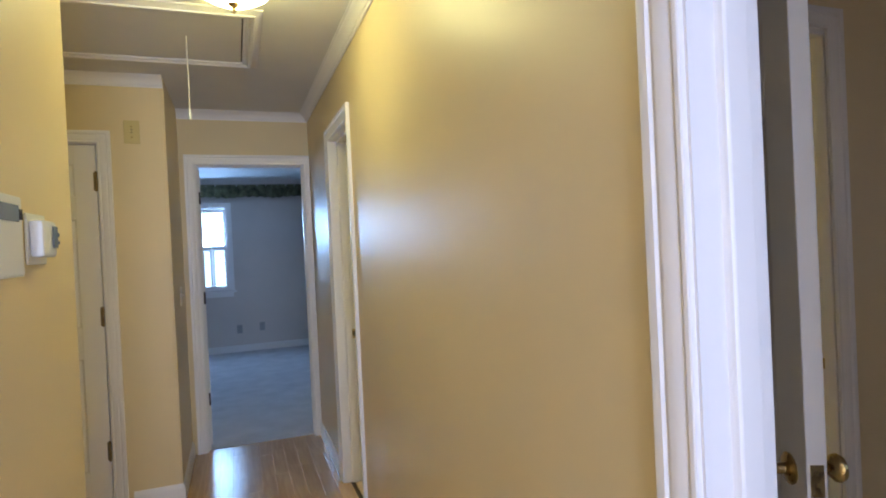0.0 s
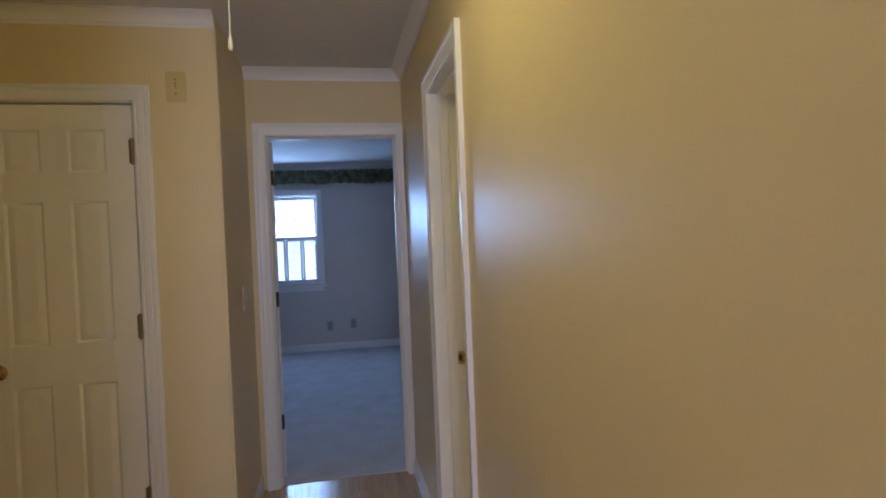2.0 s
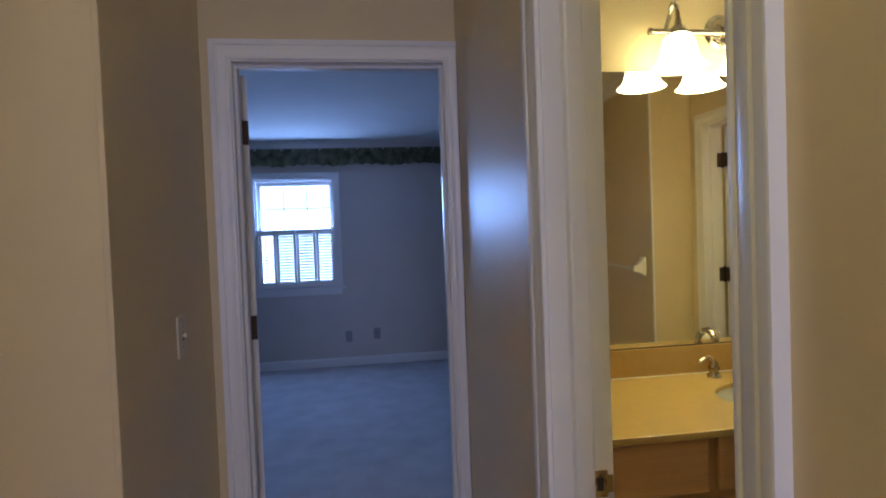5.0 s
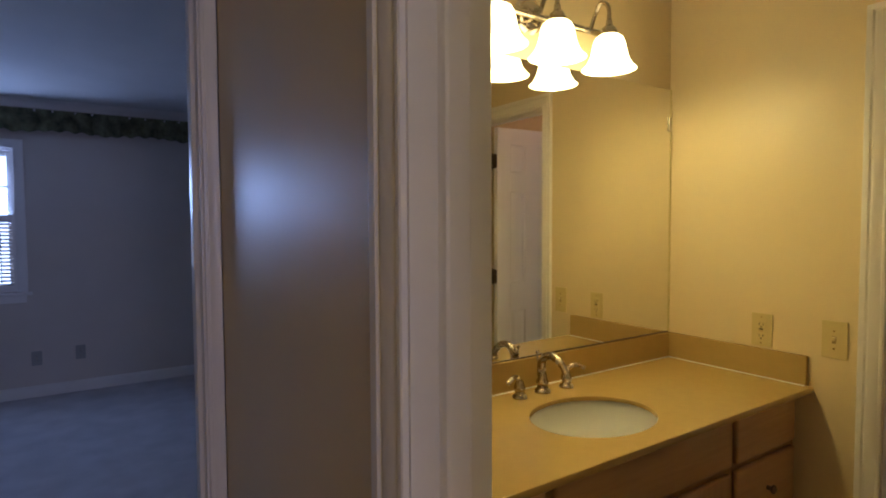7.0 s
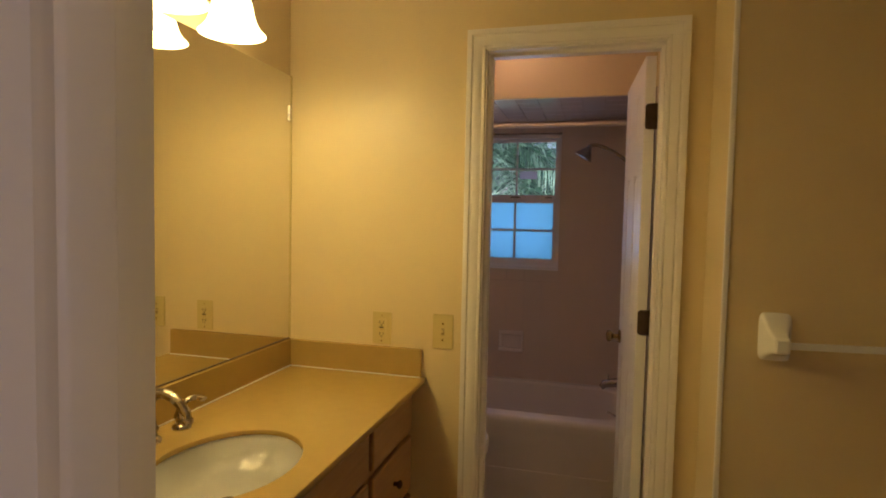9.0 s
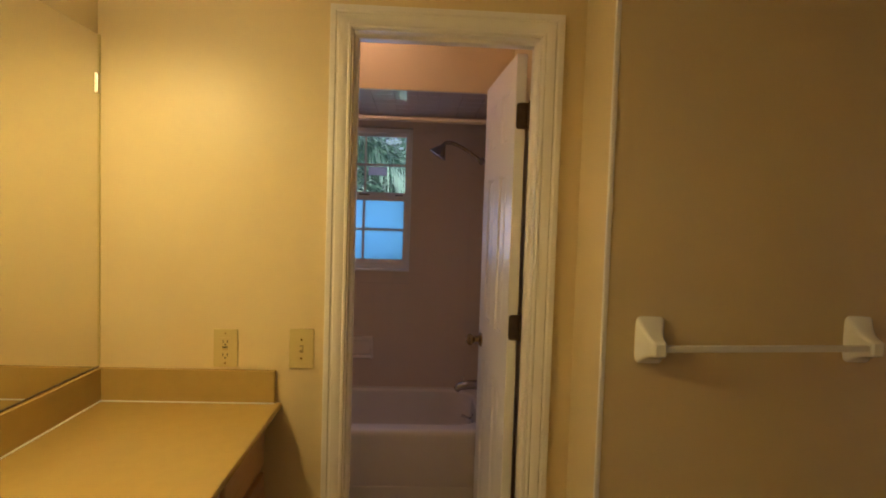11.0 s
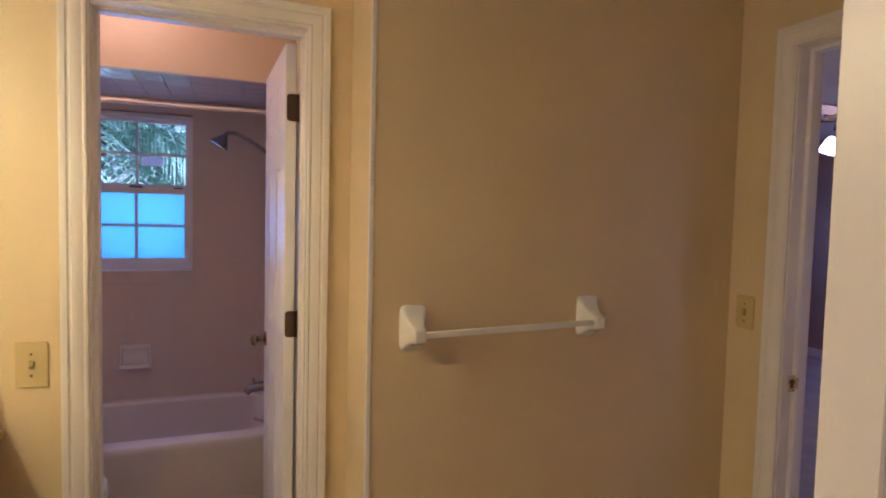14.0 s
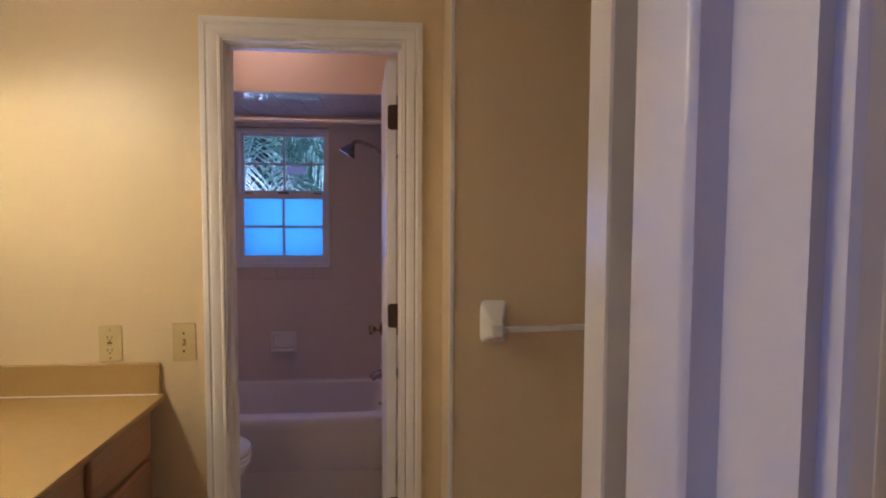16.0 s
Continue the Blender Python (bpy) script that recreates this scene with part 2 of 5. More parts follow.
def smooth_curve(ctrl, n=16):
    """Points on a Catmull-Rom curve through the given ones."""
    c = [Vector(p) for p in ctrl]
    c = [2 * c[0] - c[1]] + c + [2 * c[-1] - c[-2]]
    out = []
    for i in range(1, len(c) - 2):
        for k in range(n):
            t = k / n
            p0, p1, p2, p3 = c[i - 1 : i + 3]
            out.append(0.5 * (2 * p1 + (p2 - p0) * t + (2 * p0 - 5 * p1 + 4 * p2 - p3) * t * t + (3 * p1 - p0 - 3 * p2 + p3) * t**3))
    return out + [c[-2]]


def mesh_of(name, bm, mat, soft=True):
    bmesh.ops.recalc_face_normals(bm, faces=bm.faces)
    me = bpy.data.meshes.new(name)
    bm.to_mesh(me)
    bm.free()
    me.materials.append(mat)
    if soft:
        me.shade_smooth()
        me.set_sharp_from_angle(angle=radians(35))
    return me


def part(name, bm, mat, parent, label="", m=None, soft=True):
    ob = new(name, mesh_of(name, bm, mat, soft))
    ob.parent = parent
    if m:
        ob.matrix_basis = m
    if label:
        ob["label"] = label
    return even(ob) if soft else ob


def even(ob):
    """Keeps flat faces flat in shading beside rounded edges."""
    ob.modifiers.new("even", "WEIGHTED_NORMAL").keep_sharp = True
    return ob


def thing(name, m, label, category, group="", kind=""):
    ob = new(name)
    ob.empty_display_size = 0.05
    ob.matrix_basis = m
    return tagged(ob, label, category, group, kind)


def single(name, bm, mat, label, category, group="", kind="", m=None, soft=True):
    ob = new(name, mesh_of(name, bm, mat, soft))
    if m:
        ob.matrix_basis = m
    return tagged(even(ob) if soft else ob, label, category, group, kind)


def frame_sweep(x0, x1, top, profile, bottom=0.0, four=False):
    """A mitred frame round an opening: profile of (outwards, depth); depth goes to -y."""
    bm = bmesh.new()
    rings = []
    for u, d in profile:
        pts = [(x0 - u, bottom - (u if four else 0)), (x0 - u, top + u), (x1 + u, top + u), (x1 + u, bottom - (u if four else 0))]
        rings.append([bm.verts.new((x, -d, z)) for x, z in pts])
    n = len(rings)
    for k in range(n):
        a, b = rings[k], rings[(k + 1) % n]
        for i in range(4 if four else 3):
            j = (i + 1) % 4
            bm.faces.new((a[i], a[j], b[j], b[i]))
    if not four:
        bm.faces.new([r[0] for r in rings])
        bm.faces.new([r[3] for r in rings][::-1])
    return bm


def moulding(path, profile, closed=False):
    """Sweeps a profile of (into the room, height) along wall corners; the room lies to the left."""
    bm = bmesh.new()
    pts = [Vector(p) for p in path]
    n = len(pts)
    rings = []
    for i, p in enumerate(pts):
        before = (p - pts[i - 1]).normalized() if closed or i else None
        after = (pts[(i + 1) % n] - p).normalized() if closed or i < n - 1 else None
        before, after = before or after, after or before
        na, nb = Vector((-before.y, before.x)), Vector((-after.y, after.x))
        mit = (na + nb).normalized()
        mit /= max(mit.dot(na), 0.2)
        rings.append([bm.verts.new((p.x + mit.x * d, p.y + mit.y * d, z)) for d, z in profile])
    k = len(profile)
    for i in range(n if closed else n - 1):
        a, b = rings[i], rings[(i + 1) % n]
        for q in range(k):
            r = (q + 1) % k
            bm.faces.new((a[q], a[r], b[r], b[q]))
    if not closed:
        bm.faces.new(rings[0])
        bm.faces.new(rings[-1][::-1])
    return bm


CASING = [(0.005, 0.0), (0.005, 0.008), (0.007, 0.010), (0.013, 0.011), (0.016, 0.0085), (0.020, 0.009), (0.025, 0.0125), (0.036, 0.0145), (0.044, 0.0150), (0.047, 0.0125), (0.051, 0.013), (0.055, 0.0175), (0.068, 0.019), (0.0714, 0.0175), (0.0714, 0.0)]


def crown_profile(top, s=0.066):
    k = s / 0.085
    return [(d * k, z) for d, z in ((0.0, top - s), (0.010, top - s), (0.013, top - s * 0.86), (0.022, top - s * 0.80), (0.028, top - s * 0.62), (0.040, top - s * 0.40), (0.056, top - s * 0.24), (0.066, top - s * 0.18), (0.070, top - s * 0.10), (0.082, top - s * 0.06), (0.082, top), (0.0, top))]


BASE = [(0.0, 0.0), (0.014, 0.0), (0.014, 0.075), (0.011, 0.085), (0.006, 0.095), (0.004, 0.10), (0.0, 0.10)]

# ---- plan, in metres ----
H = 2.44          # ceilings
HH = 2.41         # ceiling of the hall
HALL_L, HALL_NL = -0.958, -0.893   # left walls of the hall, near and far
ALC_Y0, ALC_Y1, ALC_X = -2.55, -0.775, -2.3
HX = -0.002        # hall face of the east wall
BX0, BX1, BY0, BY1 = 0.118, 1.805, -2.93, -0.075   # vanity room
TOWEL_X, RETURN_Y = 1.52, -1.586
TX0, TX1, TY0, TY1 = 1.925, 3.257, -1.487, -0.075     # tub room
TUB_X, TUB_TOP = 2.57, 0.47


def wall(name, boxes_list, mat, label):
    return single(name, boxes(*boxes_list), mat, label, "wall", kind="structure", soft=False)


# hall
wall("wall_hall_east", [(HX, BX0, -6.0, -4.486, 0, H), (HX, BX0, -4.486, -3.744, 2.05, H), (HX, BX0, -3.744, -1.551, 0, H), (HX, BX0, -1.551, -0.945, 2.05, H), (HX, BX0, -0.945, 0.0, 0, H)], PAINT, "cream semi-gloss painted hall wall with door openings")
wall("wall_hall_end", [(-0.99, -0.808, 0.0, 0.12, 0, H), (-0.808, -0.03, 0.0, 0.12, 2.05, H), (-0.03, BX0, 0.0, 0.12, 0, H)], PAINT, "cream painted wall round the bedroom doorway")
wall("wall_hall_west_far", [(-0.99, HALL_NL, ALC_Y1, 0.0, 0, H)], PAINT, "short cream painted hall wall with a switch")
wall("wall_alcove_door", [(ALC_X, -1.87, ALC_Y1, ALC_Y1 + 0.12, 0, H), (-1.87, -1.22, ALC_Y1, ALC_Y1 + 0.12, 2.05, H), (-1.22, -0.99, ALC_Y1, ALC_Y1 + 0.12, 0, H)], PAINT, "cream painted wall round a closet door")
wall("wall_alcove_west", [(ALC_X - 0.12, ALC_X, ALC_Y0 - 0.12, ALC_Y1 + 0.12, 0, H)], PAINT, "cream painted wall closing the alcove")
wall("wall_alcove_south", [(ALC_X, HALL_L - 0.12, ALC_Y0 - 0.12, ALC_Y0, 0, H)], PAINT, "cream painted wall of the alcove")
wall("wall_hall_west_near", [(HALL_L - 0.12, HALL_L, -6.0, ALC_Y0, 0, H)], PAINT, "cream painted hall wall carrying a thermostat")
wall("wall_hall_south", [(HALL_L - 0.12, BX0, -6.12, -6.0, 0, H)], PAINT, "cream painted wall closing the hall")
wall("wall_closet_west", [(ALC_X - 0.12, ALC_X, ALC_Y1 + 0.12, 0.0, 0, H)], PAINT, "painted wall closing the closet")
single("ceiling_closet", boxes((ALC_X - 0.118, -0.992, ALC_Y1 + 0.122, 0.0, H, H + 0.1)), CEIL, "flat painted closet ceiling", "ceiling", kind="structure", soft=False)
single("floor_closet", boxes((ALC_X, -0.992, ALC_Y1, 0.0, -0.06, -0.004)), CARPET, "carpeted closet floor", "carpet", kind="structure", soft=False)
single("ceiling_hall", boxes((HALL_L - 0.118, BX0 - 0.002, -6.118, ALC_Y0 - 0.118, HH, H + 0.1), (ALC_X - 0.118, BX0 - 0.002, ALC_Y0 - 0.118, ALC_Y1 + 0.118, HH, H + 0.1), (-0.988, BX0 - 0.002, ALC_Y1 + 0.118, 0.118, HH, H + 0.1)), CEIL, "flat white painted hall ceiling", "ceiling", kind="structure", soft=False)
single("trim_crown_hall", moulding([(HALL_NL, ALC_Y1), (ALC_X, ALC_Y1), (ALC_X, ALC_Y0), (HALL_L, ALC_Y0), (HALL_L, -6.0), (HX, -6.0), (HX, 0), (HALL_NL, 0)], crown_profile(HH, 0.060)), TRIM, "white painted crown moulding round the hall", "crown moulding", kind="structure")
for name, p in (("baseboard_hall_a", [(HX, -6.0), (HX, -4.56)]), ("baseboard_hall_b", [(HX, -3.680), (HX, -1.61)]), ("baseboard_hall_c", [(HX, -0.885), (HX, -0.022)]), ("baseboard_hall_d", [(HALL_NL, -0.022), (HALL_NL, ALC_Y1), (-1.14, ALC_Y1)]), ("baseboard_hall_e", [(-1.95, ALC_Y1), (ALC_X, ALC_Y1), (ALC_X, ALC_Y0), (HALL_L, ALC_Y0), (HALL_L, -6.0)])):
    single(name, moulding(p, BASE), TRIM, "white painted baseboard along the hall", "baseboard", kind="structure")

# vanity room
wall("wall_mirror", [(BX0, TX1, BY1, 0.12, 0, H)], PAINT, "yellow-cream painted wall behind the vanity")
wall("wall_tub_door", [(BX1, TX0, -0.836, BY1, 0, H), (BX1, TX0, -1.46, -0.836, 2.05, H), (BX1, TX0, RETURN_Y, -1.46, 0, H)], PAINT, "yellow-cream painted wall round the tub room door")
wall("wall_towel", [(TOWEL_X, TX0, BY0, RETURN_Y, 0, H)], PAINT, "dim tan painted wall with a towel rail")
wall("wall_bath_south", [(BX0, 0.653, BY0 - 0.095, BY0, 0, H), (0.653, 1.303, BY0 - 0.095, BY0, 2.05, H), (1.303, TX0, BY0 - 0.095, BY0, 0, H)], PAINT, "cream painted wall round the second bedroom door")
single("ceiling_bath", boxes((BX0, TX0, BY0 - 0.095, 0.12, H, H + 0.1)), CEIL, "flat white painted bathroom ceiling", "ceiling", kind="structure", soft=False)
single("trim_crown_bath", moulding([(BX0, BY0), (TOWEL_X, BY0), (TOWEL_X, RETURN_Y), (BX1, RETURN_Y), (BX1, BY1), (BX0, BY1)], crown_profile(H), True), TRIM, "white painted crown moulding round the bathroom", "crown moulding", kind="structure")
single("trim_alcove_corner", boxes((HALL_NL - 0.012, HALL_NL + 0.003, ALC_Y1 - 0.003, ALC_Y1 + 0.012, 0.1, HH - 0.06), bevel=0.003), PAINT, "painted corner strip where the alcove meets the hall", "trim", kind="structure")
single("trim_corner_bead", boxes((TOWEL_X - 0.004, TOWEL_X + 0.010, RETURN_Y - 0.010, RETURN_Y + 0.004, 0.1, H - 0.085), bevel=0.003), TRIM, "white painted corner strip on the projecting wall", "trim", kind="structure")
for name, p in (("baseboard_bath_a", [(1.385, BY0), (TOWEL_X, BY0), (TOWEL_X, RETURN_Y), (BX1, RETURN_Y), (BX1, -1.525)]), ("baseboard_bath_b", [(BX0, -1.62), (BX0, BY0), (0.60, BY0)])):
    single(name, moulding(p, BASE), TRIM, "white painted baseboard in the bathroom", "baseboard", kind="structure")

# tub room
wall("wall_tub_outer", [(TX1, TX1 + 0.14, TY0 - 0.1, -1.031, 0, H), (TX1, TX1 + 0.14, -1.031, -0.487, 0, 1.147), (TX1, TX1 + 0.14, -1.031, -0.487, 1.967, H), (TX1, TX1 + 0.14, -0.487, 0.12, 0, H)], GROUT, "outer tub room wall with a sash window")
wall("wall_tub_south", [(TX0, TX1, TY0 - 0.1, TY0, 0, H)], PAINT, "painted end wall of the tub room")
wall("wall_tub_bulkhead", [(TUB_X, TUB_X + 0.024, TY0, TY1, 2.024, H)], PAINT, "painted bulkhead above the tub")
single("ceiling_tub_room", boxes((TX0, TX1 + 0.14, TY0 - 0.1, 0.12, H, H + 0.1)), CEIL, "flat white painted tub room ceiling", "ceiling", kind="structure", soft=False)

# ---- bedroom beyond the hall ----
RX0, RX1, RY0, RY1 = -2.9, 1.9, 0.12, 4.16
wall("wall_bedroom_window", [(RX0, -1.495, RY1, RY1 + 0.16, 0, H), (-1.495, -0.645, RY1, RY1 + 0.16, 0, 0.852), (-1.495, -0.645, RY1, RY1 + 0.16, 2.052, H), (-0.645, RX1, RY1, RY1 + 0.16, 0, H)], PAINT_GREY, "greige painted bedroom wall with a shuttered window")
wall("wall_bedroom_east", [(RX1, RX1 + 0.12, RY0, RY1 + 0.16, 0, H)], PAINT_GREY, "greige painted bedroom side wall")
wall("wall_bedroom_west", [(RX0 - 0.12, RX0, RY0, RY1 + 0.16, 0, H)], PAINT_GREY, "greige painted bedroom side wall")
wall("wall_bedroom_south", [(RX0, -0.99, 0.0, RY0, 0, H)], PAINT_GREY, "greige painted bedroom wall beside the hall")
single("ceiling_bedroom", boxes((RX0 - 0.12, RX1 + 0.12, RY0, RY1 + 0.16, H, H + 0.1)), CEIL, "flat white painted bedroom ceiling", "ceiling", kind="structure", soft=False)
single("trim_crown_bedroom", moulding([(RX0, RY0), (RX1, RY0), (RX1, RY1), (RX0, RY1)], crown_profile(H), True), TRIM, "white painted crown moulding round the bedroom", "crown moulding", kind="structure")
single("baseboard_bedroom", moulding([(0.08, RY0), (RX1, RY0), (RX1, RY1), (RX0, RY1), (RX0, RY0), (-0.88, RY0)], BASE), TRIM, "white painted baseboard round the bedroom", "baseboard", kind="structure")
single("floor_bedroom", boxes((RX0, RX1, 0.045, RY1, -0.05, 0.006)), CARPET, "grey-blue cut pile bedroom carpet", "carpet", kind="structure", soft=False)

# ---- second bedroom beyond the bathroom ----
SX0, SX1, SY0, SY1 = BX0, 4.75, -7.4, BY0 - 0.095
wall("wall_far_bedroom_south", [(SX0 - 0.12, SX1, SY0 - 0.12, SY0, 0, H)], PAINT_BROWN, "far bedroom wall lit by a window")
wall("wall_far_bedroom_east", [(SX1, SX1 + 0.14, SY0, -6.9, 0, H), (SX1, SX1 + 0.14, -6.9, -5.9, 0, 0.85), (SX1, SX1 + 0.14, -6.9, -5.9, 2.03, H), (SX1, SX1 + 0.14, -5.9, SY1, 0, H)], PAINT_BROWN, "far bedroom side wall with a window opening")
wall("wall_far_bedroom_north", [(TX0, SX1, SY1, SY1 + 0.12, 0, H)], PAINT_BROWN, "far bedroom wall beside the closet")
wall("wall_far_bedroom_west", [(0.03, BX0, SY0, -6.12, 0, H)], PAINT_BROWN, "far bedroom wall")
single("ceiling_far_bedroom", boxes((0.03, SX1 + 0.14, SY0 - 0.12, SY1, H, H + 0.1)), CEIL, "flat white far bedroom ceiling", "ceiling", kind="structure", soft=False)
single("floor_far_bedroom", boxes((0.08, SX1, SY0, SY1 + 0.06, -0.05, 0.006)), CARPET, "grey-blue cut pile carpet", "carpet", kind="structure", soft=False)
single("baseboard_far_bedroom", moulding([(SX0, SY0), (SX1, SY0), (SX1, SY1), (1.385, SY1)], BASE), TRIM, "white painted baseboard in the far bedroom", "baseboard", kind="structure")

# ---- floors ----
single("floor_hall", boxes((HALL_L - 0.1, 0.06, -6.0, 0.045, -0.06, -0.012), (ALC_X, HALL_L - 0.1, ALC_Y0, ALC_Y1, -0.06, -0.012)), SUBFLOOR, "dark joints of the hall's oak strip floor", "floor", kind="structure", soft=False)
floor_hall = bpy.data.objects["floor_hall"]
single("floor_bath", boxes((0.06, TX0 - 0.06, BY0, BY1, -0.06, -0.002)), GROUT, "tiled bathroom floor", "floor", kind="structure", soft=False)
single("floor_tub_room", boxes((TX0 - 0.06, TX1, TY0, TY1, -0.06, -0.002)), GROUT, "beige tiled tub room floor", "floor", kind="structure", soft=False)
floor_bath, floor_tub = bpy.data.objects["floor_bath"], bpy.data.objects["floor_tub_room"]

# ---- outside ----
single("ground", boxes((-600, 600, -600, 600, -0.5, -0.3)), LAWN, "flat green lawn round the house", "ground", kind="structure", soft=False)


# added emissive panel: its glow stands in for blown-out daylight behind the window
back = bpy.data.materials.new("glowing_backdrop")
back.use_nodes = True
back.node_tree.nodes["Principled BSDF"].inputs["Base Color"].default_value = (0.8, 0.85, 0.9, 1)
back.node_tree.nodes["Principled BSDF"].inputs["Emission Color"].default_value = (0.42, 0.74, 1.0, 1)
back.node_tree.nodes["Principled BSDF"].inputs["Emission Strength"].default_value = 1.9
single("backdrop", boxes((-9, 7, 12.0, 12.1, -0.3, 7.0)), back, "glowing panel standing in for overexposed daylight outside the bedroom window", "backdrop", kind="structure", soft=False)


# ---- doors ----
PANELS = ((0.24, 0.86), (1.03, 1.62), (1.74, 1.92))


def door_leaf(parent, w, m, knob_end=True, knob=BRASS, t=0.036, h=2.02):
    """A six-panel leaf: hinge at local x=0, free edge at x=w, thickness from y=0 to y=t."""
    st = 0.118 if w > 0.65 else 0.105
    mid = 0.10
    pw = (w - 2 * st - mid) / 2
    bm = bmesh.new()
    box(bm, 0, st, 0, t, 0.008, h, 0.0015, 1)
    box(bm, w - st, w, 0, t, 0.008, h, 0.0015, 1)
    box(bm, st + pw, st + pw + mid, 0.0005, t - 0.0005, 0.02, h - 0.02)
    zs = [0.008] + [z for p in PANELS for z in p] + [h]
    for a, b in zip(zs[::2], zs[1::2]):
        box(bm, st, w - st, 0.0002, t - 0.0002, a, b)
    leaf = part("leaf", bm, TRIM, parent, "white painted six-panel door leaf", m)
    for c in (0, 1):
        x0 = st + c * (pw + mid)
        for z0, z1 in PANELS:
            pb = bmesh.new()
            box(pb, x0 - 0.002, x0 + pw + 0.002, 0.009, t - 0.009, z0 - 0.002, z1 + 0.002)
            for y0, y1 in ((0.0095, 0.002), (t - 0.0095, t - 0.002)):
                ins = [(0.010, y0), (0.034, y1), (0.040, y1)]
                rings = [[pb.verts.new(v) for v in ((x0 + i, y, z0 + i), (x0 + pw - i, y, z0 + i), (x0 + pw - i, y, z1 - i), (x0 + i, y, z1 - i))] for i, y in ins]
                for a, b in zip(rings, rings[1:]):
                    for k in range(4):
                        pb.faces.new((a[k], a[(k + 1) % 4], b[(k + 1) % 4], b[k]))
                pb.faces.new(rings[-1])
                # sloped ogee from the stile down to the field
                o = [(-0.0, 0.0012 if y0 < t / 2 else t - 0.0012), (0.005, 0.0035 if y0 < t / 2 else t - 0.0035), (0.010, y0)]
                rr = [[pb.verts.new(v) for v in ((x0 + i, y, z0 + i), (x0 + pw - i, y, z0 + i), (x0 + pw - i, y, z1 - i), (x0 + i, y, z1 - i))] for i, y in o]
                for a, b in zip(rr, rr[1:]):
                    for k in range(4):
                        pb.faces.new((a[k], a[(k + 1) % 4], b[(k + 1) % 4], b[k]))
            part("panel", pb, TRIM, leaf)
    if knob_end:
        prof = [(0.030, 0.0), (0.031, 0.004), (0.024, 0.009), (0.011, 0.012), (0.010, 0.030), (0.016, 0.034), (0.025, 0.042), (0.027, 0.050), (0.023, 0.058), (0.010, 0.062), (0.0, 0.0625)]
        for s in (0, 1):
            k = part("knob", lathe(prof, 20, "Y"), knob, leaf, "round aged brass door knob" if knob == BRASS else "round dark brass door knob")
            k.matrix_basis = pose(w - 0.062, 0, 0.93) if s == 0 else pose(w - 0.062, t, 0.93, 0, 0, 180)
        part("latch_plate", boxes((w - 0.001, w + 0.0015, t / 2 - 0.012, t / 2 + 0.012, 0.90, 0.96), bevel=0.0006), knob, leaf)
    return leaf


def hinge_mesh(h=0.09):
    bm = bmesh.new()
    lathe([(0.0065, 0), (0.0065, h)], 12, "Z", bm)
    lathe([(0.004, -0.006), (0.0055, -0.003), (0.0055, 0.0)], 12, "Z", bm)
    lathe([(0.0055, h), (0.0055, h + 0.003), (0.004, h + 0.006)], 12, "Z", bm)
    return bm


def hinge_plate(w, h=0.09, r_=0.012, t=0.0024):
    """A thin leaf: x 0..w with its corners at x=w rounded, z 0..h, y 0..t."""
    pts = [(0, 0)] + [(w - r_ + r_ * math.sin(radians(a)), r_ - r_ * math.cos(radians(a))) for a in range(0, 91, 18)]
    pts += [(x, h - z) for x, z in pts[::-1]]
    bm = bmesh.new()
    f = bm.faces.new([bm.verts.new((x, 0, z)) for x, z in pts])
    up_ = bmesh.ops.extrude_face_region(bm, geom=[f])
    for v_ in up_["geom"]:
        if isinstance(v_, bmesh.types.BMVert):
            v_.co.y += t
    for z in (0.2 * h, 0.5 * h, 0.8 * h):
        lathe([(0.0045, 0.0), (0.004, 0.0012), (0.0, 0.0013)], 8, "Y", bm, pose(w * (0.62 if z != 0.5 * h else 0.38), 0, z))
    return bm


def jamb(parent, width, m, depth=0.125, stop_at=0.045, h=2.03, t=0.019, stop_w=0.045, stop_room=True):
    """Side and head jambs and stops of an opening: x 0..width, y 0..depth."""
    bm = boxes((-t, 0, 0.0, depth, 0, h + t), (width, width + t, 0.0, depth, 0, h + t), (0, width, 0.0, depth, h, h + t))
    part("jamb", bm, TRIM, parent, m=m, soft=False)
    rail = [(0.0, 0.0), (0.003, 0.002), (0.006, 0.004), (0.009, 0.005), (0.011, 0.008), (0.0115, 0.011), (0.0115, stop_w - 0.002), (0.010, stop_w), (0.0, stop_w)]
    sweep = [(-u, -(stop_at + d)) for u, d in (rail if stop_room else [(u, stop_w - d) for u, d in rail[::-1]])]
    bm = frame_sweep(0, width, h, sweep)
    part("stop", bm, TRIM, parent, m=m)


def casing(parent, width, m, h=2.03):
    part("casing", frame_sweep(0, width, h, CASING), TRIM, parent, "white painted moulded door casing", m)


def strike(parent, m):
    bm = boxes((-0.016, 0.016, -0.0015, 0.0, -0.028, 0.028), bevel=0.0006)
    box(bm, 0.012, 0.026, -0.004, -0.001, -0.018, 0.018)
    p = part("strike_plate", bm, BRASS, parent, "small worn brass strike plate", m)
    part("latch_hole", boxes((-0.008, 0.006, -0.0022, -0.0016, -0.014, 0.014)), DARK, p)


